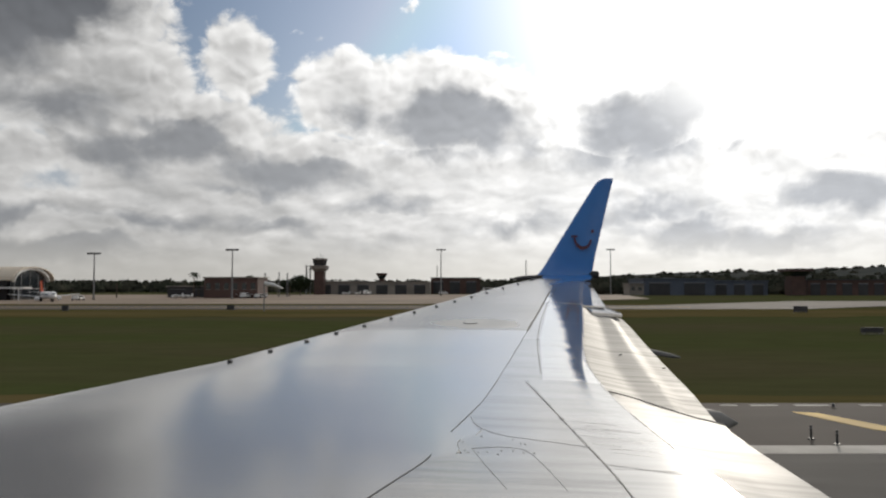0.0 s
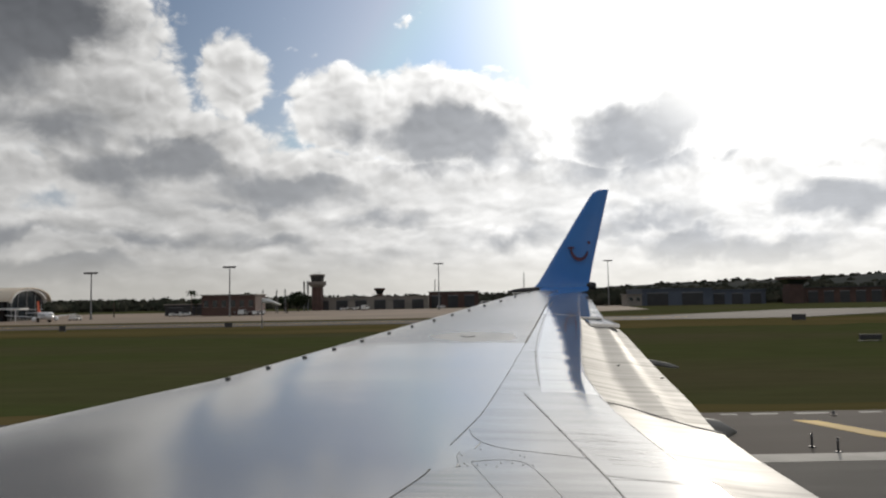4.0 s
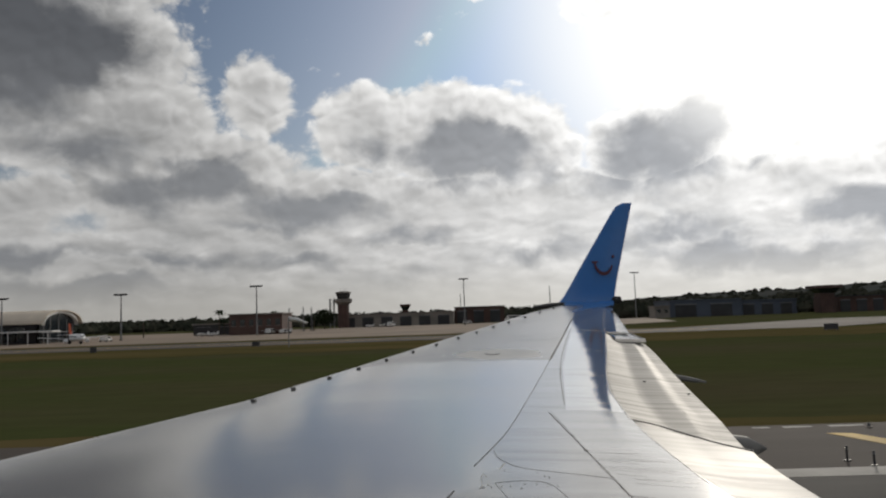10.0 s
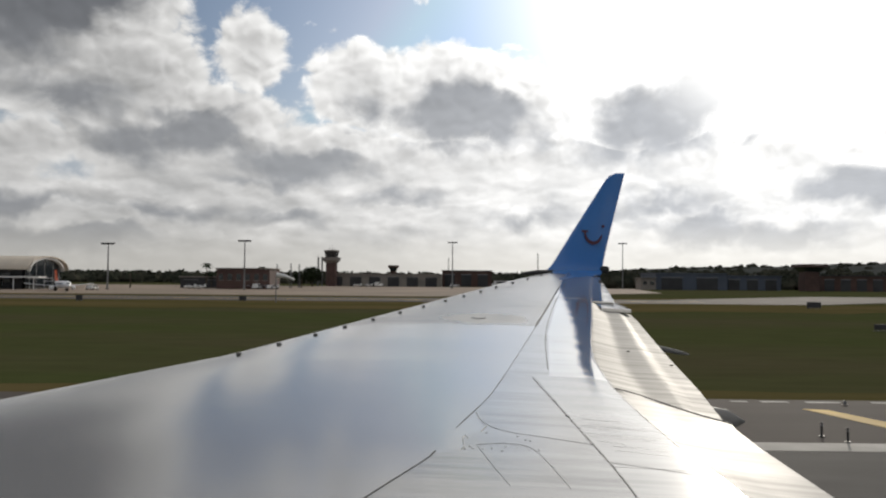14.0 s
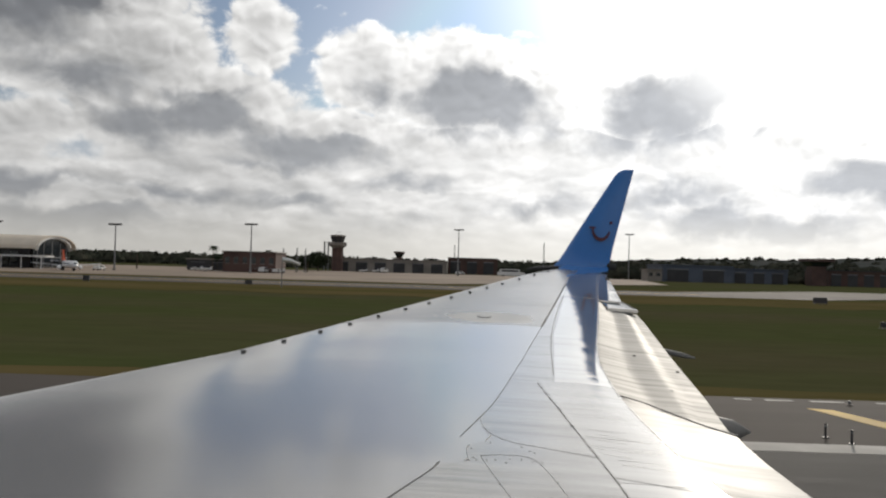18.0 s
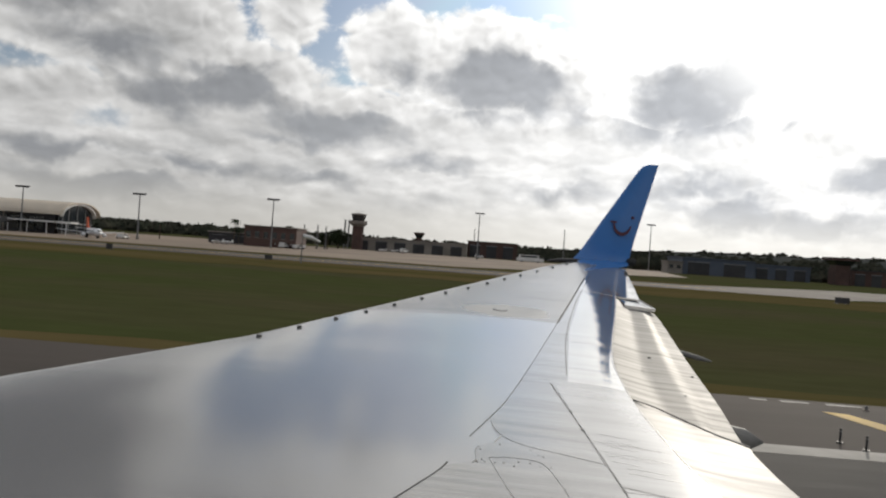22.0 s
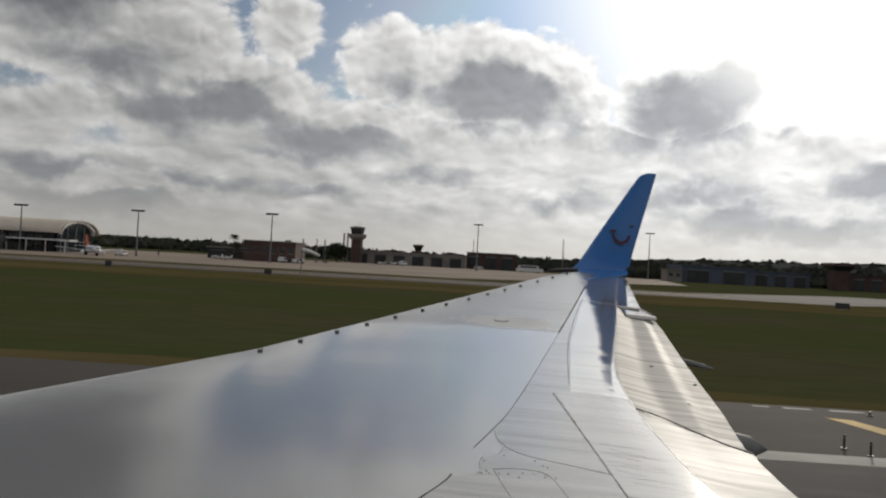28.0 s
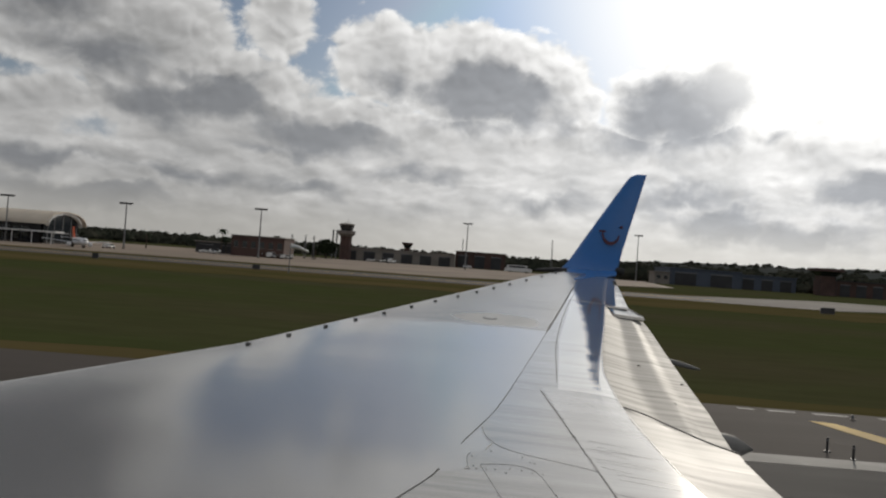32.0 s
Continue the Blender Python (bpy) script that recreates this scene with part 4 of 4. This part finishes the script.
def low_block(name, x0, x1, y, h, depth, material, label, roof=None, doors=0, windows=0):
    e = thing(name, x0, y, 0, label, "building")
    L = x1 - x0
    part("wall", box(0, L, 0, depth, 0, h), material, e)
    part("roof", box(-0.4, L + 0.4, -0.4, depth + 0.4, h, h + 0.35), roof or M_CONC, e)
    for k in range(doors):
        xx = L * (k + 0.15) / doors
        d = part("door", box(xx, xx + L * 0.6 / doors, -0.12, 0.1, 0, h * 0.75), M_DARKW, e)
        part("door_rail", box(xx - 0.1, xx + L * 0.6 / doors + 0.1, -0.2, -0.1, h * 0.75, h * 0.8), M_STEEL, d)
    for k in range(windows):
        xx = L * (k + 0.25) / windows
        w = part("window", box(xx, xx + min(1.6, L * 0.5 / windows), -0.06, 0.1, h * 0.45, h * 0.75), M_GLASS, e)
        part("sill", box(xx - 0.1, xx + min(1.6, L * 0.5 / windows) + 0.1, -0.14, 0.0, h * 0.42, h * 0.45), M_CONC, w)
    return e


low_block("link_building", -174 + EAST, -162 + EAST, 212, 7.2, 30, M_DARKW, "dark flat-roofed link block between the terminal halls", windows=4)
low_block("pier_building", -239 + EAST, -227.5 + EAST, 212, 7.0, 30, M_DARKW, "dark flat-roofed block at the end of the terminal", windows=4)
low_block("office_building", -76 + EAST, -59 + EAST, 244, 6.4, 14, M_BRICK, "low flat-roofed red-brown brick office building", windows=6)
low_block("service_building", -94 + EAST, -78 + EAST, 262, 3.6, 10, M_DARKW, "low dark service building by the apron", doors=2)
low_block("fire_station", -58 + EAST, -6 + EAST, 352, 5.6, 20, M_CONC, "long low concrete fire station with dark bay doors", doors=6)
low_block("brick_hangar", -6 + EAST, 18 + EAST, 372, 7.6, 24, M_BRICK, "red-brown brick hangar with sliding doors", doors=3)
low_block("blue_hangar", 83, 112, 318, 6.6, 26, M_BLUEW, "blue-grey metal hangar with two dark doors", M_BLUEW, doors=2)
low_block("blue_hangar", 113, 136, 322, 5.8, 26, M_BLUEW, "long blue-grey metal hangar with a low roof", M_BLUEW, doors=3)
low_block("hangar_annex", 76.5, 82.5, 316, 4.6, 10, M_CONC, "small grey annex beside the blue hangar", windows=2)
low_block("cargo_shed", 151, 184, 318, 6.2, 22, M_BRICK, "long dark red-brown brick shed with a flat roof", M_DARKW, doors=5)
low_block("shed_annex", 184.6, 189, 317, 4.6, 12, M_TERRA, "small terracotta-orange annex at the end of the shed", windows=1)


def control_tower(x, y):
    e = thing("control_tower", x, y, 0, "red-brown airport control tower with a dark glazed cab", "control tower")
    part("shaft", pole(2.6, 2.6, 11.4, 8), M_BRICK, e, "red-brown octagonal shaft")
    part("gallery", tube([((0, 0, z), (r, 0, 0), (0, r, 0)) for z, r in ((10.4, 2.6), (11.6, 4.0), (13.0, 4.0), (13.0, 3.2))], 8), M_CONC, e, "wide concrete gallery")
    cab = part("cab", tube([((0, 0, z), (r, 0, 0), (0, r, 0)) for z, r in ((13.0, 2.5), (15.6, 3.2))], 8), M_GLASS, e, "dark glazed cab")
    for k in range(8):
        a = 2 * math.pi * k / 8
        c, s = math.cos(a), math.sin(a)
        part("mullion", tube([((2.55 * c, 2.55 * s, 13.0), (0.1, 0, 0), (0, 0.1, 0)), ((3.25 * c, 3.25 * s, 15.6), (0.1, 0, 0), (0, 0.1, 0))], 5), M_DARKW, cab)
    part("cab_roof", tube([((0, 0, z), (r, 0, 0), (0, r, 0)) for z, r in ((15.6, 3.6), (16.1, 3.5), (16.4, 2.0))], 8), M_CONC, e)
    for dx, h in ((-1.0, 1.6), (0.3, 2.2), (1.2, 1.3)):
        part("antenna", pole(0.07, 0.05, h, 5, dx, 0, 16.3), M_STEEL, e)
    stair = part("stair_frame", box(-6.2, -5.9, -1, -0.7, 0, 13.2), M_STEEL, e, "open steel stair frame")
    for dx, dy in ((-4.4, -1), (-6.2, 1), (-4.4, 1)):
        part("stair_post", box(dx, dx + 0.3, dy, dy + 0.3, 0, 13.2), M_STEEL, stair)
    for k in range(9):
        part("landing", box(-6.2, -4.1, -1, 1.3, 1.4 * (k + 1), 1.4 * (k + 1) + 0.15), M_STEEL, stair)
    part("bridge", box(-4.3, -2.4, -0.8, 0.8, 11.6, 11.9), M_STEEL, e)
    return e


control_tower(-55.5 + EAST, 345)


def flared_tower(x, y, h, r, label):
    e = thing("watch_tower", x, y, 0, label, "tower")
    part("shaft", box(-r * 0.62, r * 0.62, -r * 0.62, r * 0.62, 0, h * 0.72), M_BRICK, e)
    bm = bmesh.new()
    lo = [bm.verts.new((sx * r * 0.62, sy * r * 0.62, h * 0.72)) for sx, sy in ((-1, -1), (1, -1), (1, 1), (-1, 1))]
    hi = [bm.verts.new((sx * r, sy * r, h * 0.9)) for sx, sy in ((-1, -1), (1, -1), (1, 1), (-1, 1))]
    for i in range(4):
        bm.faces.new((lo[i], lo[(i + 1) % 4], hi[(i + 1) % 4], hi[i]))
    bm.faces.new(hi)
    bm.faces.new(lo[::-1])
    part("glazed_cab", bm, M_GLASS, e)
    part("roof", box(-r * 1.15, r * 1.15, -r * 1.15, r * 1.15, h * 0.9, h), M_BRICK, e)
    return e


flared_tower(-32 + EAST, 400, 10.5, 2.3, "small red-brown watch tower with a flared top")
flared_tower(143, 312, 10.8, 4.4, "squat dark tower with a wide flared top")


def radar(x, y):
    e = thing("radar_tower", x, y, 0, "radar dish on a short pale tower", "radar")
    part("shaft", tube([((0, 0, z), (r, 0, 0), (0, r, 0)) for z, r in ((0, 1.3), (5, 1.0), (6, 1.6))], 10), M_WHITE, e)
    part("dish", tube([((0, -0.6, 8.2), (2.6, 0, 0), (0, 0, 2.1)), ((0, 0.2, 8.2), (1.6, 0, 0), (0, 0, 1.3)), ((0, 0.5, 8.2), (0.4, 0, 0), (0, 0, 0.4))], 16), M_DARKW, e, "dark mesh dish", True)
    part("feed_arm", box(-0.08, 0.08, -2.4, -0.4, 7.2, 7.4), M_STEEL, e)
    part("pedestal", pole(0.5, 0.4, 2.0, 8, 0, 0.2, 6.0), M_STEEL, e)


radar(191, 316)


def lattice(x, y, h):
    e = thing("radio_mast", x, y, 0, "thin lattice radio mast", "antenna")
    for dx, dy in ((-0.4, -0.25), (0.4, -0.25), (0, 0.45)):
        part("leg", tube([((dx, dy, 0), (0.09, 0, 0), (0, 0.09, 0)), ((dx * 0.5, dy * 0.5, h), (0.06, 0, 0), (0, 0.06, 0))], 5), M_STEEL, e)
    for k in range(int(h / 1.2)):
        z, s = 1.2 * k, 1 - 0.5 * 1.2 * k / h
        part("brace", tube([((-0.4 * s, -0.25 * s, z), (0.05, 0, 0), (0, 0, 0.05)), ((0.4 * s, -0.25 * s, z + 1.0), (0.05, 0, 0), (0, 0, 0.05))], 4), M_STEEL, e)


for tn, d, h in ((-0.232, 270, 8.5), (-0.214, 275, 8.8), (-0.203, 275, 8.6), (0.108, 360, 16), (-0.008, 410, 15)):
    lattice(*at(tn, d), h)


def palm(x, y, h, seed):
    r = random.Random(seed)
    e = thing("palm_tree", x, y, 0, "slender palm tree with a drooping green crown", "tree", "palms beside the apron")
    lean = r.uniform(-0.3, 0.3)
    part("trunk", tube([((lean * k / 5, 0, h * k / 5), (0.22 - 0.02 * k, 0, 0), (0, 0.22 - 0.02 * k, 0)) for k in range(6)], 7), M_BARK, e)
    for k in range(18):
        a, up = r.uniform(0, 6.28), r.uniform(-0.5, 0.9)
        bm = bmesh.new()
        prev = None
        for i in range(6):
            s = i / 5
            rr, z = 2.1 * s, h + up * 1.6 * s - 1.9 * s * s
            w = 0.28 * math.sin(math.pi * (0.15 + 0.8 * s))
            c = Vector((lean + rr * math.cos(a), rr * math.sin(a), z))
            n = Vector((-math.sin(a), math.cos(a), 0)) * w
            row = [bm.verts.new(c + n - Vector((0, 0, w * 0.6))), bm.verts.new(c), bm.verts.new(c - n - Vector((0, 0, w * 0.6)))]
            if prev:
                bm.faces.new((prev[0], prev[1], row[1], row[0]))
                bm.faces.new((prev[1], prev[2], row[2], row[1]))
            prev = row
        part("frond", bm, M_LEAF, e)


for k, (tn, d, h) in enumerate(((-0.325, 255, 8.2), (-0.318, 262, 5.2), (-0.296, 262, 6.4), (-0.262, 262, 6.6), (-0.252, 258, 7.2), (-0.425, 250, 5.4), (-0.20, 285, 5.5))):
    palm(*at(tn, d), h, k)


def tree(x, y, h, r, seed):
    q = random.Random(seed)
    e = thing("broadleaf_tree", x, y, 0, "dense dark round-crowned tree near the control tower", "tree")
    part("trunk", pole(0.4, 0.2, h * 0.5, 8), M_BARK, e)
    for k in range(5):
        a = q.uniform(0, 6.28)
        part("limb", tube([((0, 0, h * 0.35), (0.15, 0, 0), (0, 0.15, 0)), ((r * 0.5 * math.cos(a), r * 0.5 * math.sin(a), h * 0.65), (0.07, 0, 0), (0, 0.07, 0))], 5), M_BARK, e)
    bm = bmesh.new()
    for k in range(1700):
        v = Vector((q.gauss(0, 1), q.gauss(0, 1), q.gauss(0, 1))).normalized() * (q.random() ** 0.35)
        lump = 1 + 0.18 * noise.noise(v * 2.3 + Vector((seed, 0, 0)))
        c = Vector((v.x * r * lump, v.y * r * lump, h * 0.62 + v.z * h * 0.38 * lump))
        u = Vector((q.uniform(-1, 1), q.uniform(-1, 1), q.uniform(-1, 1))) * 0.36
        w = Vector((q.uniform(-1, 1), q.uniform(-1, 1), q.uniform(-1, 1))) * 0.36
        bm.faces.new([bm.verts.new(c + u), bm.verts.new(c + w), bm.verts.new(c - u), bm.verts.new(c - w)])
    part("crown", bm, M_LEAF, e)


tree(*at(-0.186, 322), 8.4, 4.6, 1)
tree(*at(-0.203, 330), 6.0, 3.0, 2)
tree(*at(-0.316, 268), 5.5, 3.5, 3)


def airliner(x, y, rz, tail, label, s=1.0):
    e = thing("parked_airliner", x, y, 0, label, "airplane", "airliners on the apron", rz)
    R = 1.9 * s
    L = 34 * s
    prof = ((0, 0.08, -0.3), (0.02, 0.42, -0.2), (0.06, 0.8, -0.08), (0.11, 1, 0), (0.68, 1, 0), (0.82, 0.72, 0.25), (0.94, 0.34, 0.55), (1.0, 0.1, 0.75))
    part("fuselage", tube([((L * a - L / 2, 0, 3.2 * s + R * o), (0, R * k, 0), (0, 0, R * k)) for a, k, o in prof], 18), M_FUSE, e, "", True)
    for sg in (-1, 1):
        w = part("wing", slab([(-3 * s, sg * 1.2 * s), (3.5 * s, sg * 1.2 * s), (6.6 * s, sg * 16.5 * s), (5.2 * s, sg * 16.5 * s)], 2.3 * s, 2.6 * s), M_FUSE, e)
        for v in w.data.vertices:
            v.co.z += (abs(v.co.y) - 1.2) * 0.09
        part("engine", tube([((a * s, sg * 5 * s, 1.55 * s), (0, r * s, 0), (0, 0, r * s)) for a, r in ((-3.6, 0.8), (-3.2, 1.0), (-1.0, 0.95), (0.6, 0.5))], 14), M_FUSE, e, "", True)
        part("tailplane", slab([(12.5 * s, sg * 0.4), (15.6 * s, sg * 0.4), (17 * s, sg * 6 * s), (15.6 * s, sg * 6 * s)], 4.6 * s, 4.8 * s), M_FUSE, e)
    fin = bmesh.new()
    for yy in (-0.18, 0.18):
        fin.faces.new([fin.verts.new((a * s, yy, z * s)) for a, z in ((9.5, 4.9), (12.4, 6.0), (15.6, 10.6), (17.3, 10.6), (16.2, 5.0))])
    v = list(fin.verts)
    for i in range(5):
        fin.faces.new((v[i], v[(i + 1) % 5], v[5 + (i + 1) % 5], v[5 + i]))
    bmesh.ops.recalc_face_normals(fin, faces=fin.faces)
    part("tail_fin", fin, tail, e, "painted tail fin")
    for sg in (-1, 1):
        for k in range(26):
            xx = (-11 + 0.85 * k) * s
            part("window", box(xx, xx + 0.3 * s, sg * R * 0.96 - 0.05, sg * R * 0.96 + 0.05, 3.45 * s, 3.85 * s), M_GLASS, e)
    part("windscreen", box(-16.2 * s, -15.4 * s, -0.9 * s, 0.9 * s, 3.7 * s, 4.2 * s), M_GLASS, e)
    for xx, yy in ((-12.5, 0), (1.5, -2.6), (1.5, 2.6)):
        g = part("gear_leg", pole(0.1, 0.12, 1.6 * s, 6, xx * s, yy * s, 0.2), M_STEEL, e)
        part("wheel", tube([((xx * s, yy * s - 0.3, 0.5), (0.5, 0, 0), (0, 0, 0.5)), ((xx * s, yy * s + 0.3, 0.5), (0.5, 0, 0), (0, 0, 0.5))], 12), M_BLACK, g)


airliner(-150 + EAST, 198, 130, M_ORANGE, "white parked airliner with an orange tail at the terminal", 0.55)
airliner(-100 + EAST, 194, 128, M_ORANGE, "white parked airliner with an orange tail beside the boarding bridge", 0.5)
airliner(-192 + EAST, 197, 95, M_GREYT, "white parked airliner with a dark grey tail at the terminal", 0.6)
airliner(-240 + EAST, 196, 60, M_ORANGE, "white parked airliner with an orange tail on the apron", 0.6)


def light_plane(x, y, rz, s=0.6):
    e = thing("light_aircraft", x, y, 0, "small white light aircraft parked on the apron", "airplane", "light aircraft", rz)
    part("fuselage", tube([((a * s, 0, 1.2 * s), (0, r * s, 0), (0, 0, r * 1.2 * s)) for a, r in ((-2.4, 0.15), (-2.0, 0.45), (-0.5, 0.6), (0.8, 0.5), (3.6, 0.14))], 10), M_WHITE, e, "", True)
    part("wing", box(-0.9 * s, 0.5 * s, -5 * s, 5 * s, 1.9 * s, 2.02 * s), M_WHITE, e)
    part("tailplane", box(3.0 * s, 3.8 * s, -1.6 * s, 1.6 * s, 1.25 * s, 1.32 * s), M_WHITE, e)
    part("tail_fin", slab([(2.8 * s, -0.05), (3.8 * s, -0.05), (3.8 * s, 0.05), (2.8 * s, 0.05)], 1.2 * s, 2.6 * s), M_WHITE, e)
    part("canopy", box(-0.9 * s, 0.4 * s, -0.45 * s, 0.45 * s, 1.5 * s, 1.95 * s), M_GLASS, e)
    for xx, yy in ((-1.8, 0), (0.3, -1), (0.3, 1)):
        r = 0.25 * s
        part("wheel", tube([((xx * s, yy * s - 0.08, r), (r, 0, 0), (0, 0, r)), ((xx * s, yy * s + 0.08, r), (r, 0, 0), (0, 0, r))], 8), M_BLACK, e)
        part("strut", pole(0.04, 0.04, 0.9 * s, 5, xx * s, yy * s, r), M_STEEL, e)


for tn, d, rz in ((-0.348, 238, 20), (-0.335, 236, 35), (-0.268, 246, 10), (-0.252, 244, 60), (-0.238, 248, 30), (-0.128, 330, 15), (-0.112, 332, 50), (-0.100, 330, 25)):
    light_plane(*at(tn, d), rz)


def van(x, y, rz, body=None, L=5.2, H=2.2, name="van", label="small white service van on the apron"):
    e = thing(name, x, y, 0, label, name.replace("_", " "), "", rz)
    b = box(-L / 2, L / 2, -0.95, 0.95, 0.45, H * 0.6)
    bmesh.ops.bevel(b, geom=b.edges[:], offset=0.12, segments=2)
    part("body", b, body or M_WHITE, e)
    c = box(-L * 0.42, L * 0.32, -0.88, 0.88, H * 0.58, H)
    bmesh.ops.bevel(c, geom=c.edges[:], offset=0.15, segments=2)
    part("cab", c, body or M_WHITE, e)
    for sg in (-1, 1):
        part("side_window", box(-L * 0.36, L * 0.26, sg * 0.89 - 0.03, sg * 0.89 + 0.03, H * 0.66, H * 0.9), M_GLASS, e)
        for xx in (-L * 0.3, L * 0.3):
            w = part("wheel", tube([((xx, sg * 0.9 - 0.12, 0.36), (0.36, 0, 0), (0, 0, 0.36)), ((xx, sg * 0.9 + 0.12, 0.36), (0.36, 0, 0), (0, 0, 0.36))], 12), M_BLACK, e)
    part("windscreen", box(L * 0.30, L * 0.335, -0.75, 0.75, H * 0.64, H * 0.9), M_GLASS, e)


for tn, d, rz, L, H in ((-0.66, 196, 5, 3.8, 1.7), (-0.77, 194, 15, 3.8, 1.7), (-0.475, 206, 90, 3.8, 1.4), (-0.258, 243, 85, 4.2, 1.8), (-0.238, 242, 60, 3.8, 1.4), (-0.10, 335, 80, 5.0, 2.1), (0.0, 345, 0, 4.2, 1.5)):
    van(*at(tn, d), rz, None, L, H, "van" if H > 1.6 else "car", "small white service van on the apron" if H > 1.6 else "small pale car parked on the apron")
for tn, d in ((0.066, 330),):
    van(*at(tn, d), 3, M_WHITE, 11.5, 3.1, "apron_bus", "white passenger bus standing on the apron")

# windsock on the grass
e = thing("windsock", -27.5, 118, 0, "pale windsock on a slim pole in the grass", "windsock")
part("pole", pole(0.09, 0.06, 4.4, 8), M_STEEL, e)
part("sock", tube([((0.1, 0, 4.25), (0, 0.38, 0), (0, 0, 0.38)), ((1.3, 0, 4.1), (0, 0.3, 0), (0, 0, 0.3)), ((2.8, 0, 3.55), (0, 0.16, 0), (0, 0, 0.16))], 12), M_WHITE, e, "white fabric sock", True)


def sign(x, y, w, h, label="dark airfield sign board on short legs"):
    e = thing("taxiway_sign", x, y, 0, label, "sign", "airfield signs")
    b = box(-w / 2, w / 2, -0.07, 0.07, 0.12, 0.12 + h)
    bmesh.ops.bevel(b, geom=b.edges[:], offset=0.03, segments=1)
    part("panel", b, M_DARKW, e)
    part("top_edge", box(-w / 2, w / 2, -0.08, 0.08, 0.12 + h, 0.15 + h), M_DARKW, e)
    for dx in (-w * 0.35, w * 0.35):
        part("leg", pole(0.05, 0.05, 0.14, 6, dx, 0), M_STEEL, e)
    part("footing", box(-w / 2 - 0.1, w / 2 + 0.1, -0.2, 0.2, -0.1, 0.04), M_ASPH, e)


sign(-58, 118, 1.0, 0.8)
sign(-34, 123, 1.2, 0.7)
sign(52, 112, 2.0, 0.8)
sign(34.5, 62, 1.8, 0.4, "wide dark airfield sign board on short legs")


def edge_light(x, y, h=0.05):
    e = thing("runway_edge_light", x, y, 0.02, "small grey runway edge light beside the runway", "runway light", "runway edge lights")
    part("stem", pole(0.035, 0.03, h, 6), M_STEEL, e)
    part("base", pole(0.11, 0.10, 0.04, 10), M_CONC, e)
    part("lens", tube([((0, 0, h), (0.05, 0, 0), (0, 0.05, 0)), ((0, 0, h + 0.08), (0.045, 0, 0), (0, 0.045, 0)), ((0, 0, h + 0.10), (0.02, 0, 0), (0, 0.02, 0))], 10), M_GREYT, e)


for k in range(-8, 6):
    edge_light(12.4 + 30 * k, 24.6)
edge_light(-95, 125, 0.5)


# yellow lead-off line, worn edge dashes and marker posts beside the runway
part("lead_off_line", slab([(10.7, 23.8), (11.4, 23.6), (12.4, 20.9), (14.6, 18.9), (13.5, 18.9), (11.6, 20.9)], 0.027, 0.034), M_YELLOW, sh, "worn yellow lead-off line")
q = random.Random(8)
x = 9.0
while x < 60:
    w = q.uniform(0.35, 1.1)
    part("edge_dash", slab([(x, 25.0 + q.uniform(-0.05, 0.05)), (x + w, 25.0), (x + w, 25.22), (x, 25.24)], 0.027, 0.033), M_LINE, sh)
    x += w + q.uniform(0.3, 1.4)


def marker_post(x, y):
    e = thing("marker_post", x, y, 0.026, "short dark marker post with a grey band beside the runway", "marker post", "runway marker posts")
    part("stem", pole(0.03, 0.028, 0.36, 8), M_DARKW, e)
    part("band", pole(0.033, 0.033, 0.05, 8, 0, 0, 0.27), M_GREYT, e)
    part("base", pole(0.09, 0.08, 0.03, 10), M_BLACK, e)


for x, y in ((9.3, 19.6), (9.6, 18.9), (39.0, 19.6)):
    marker_post(x, y)
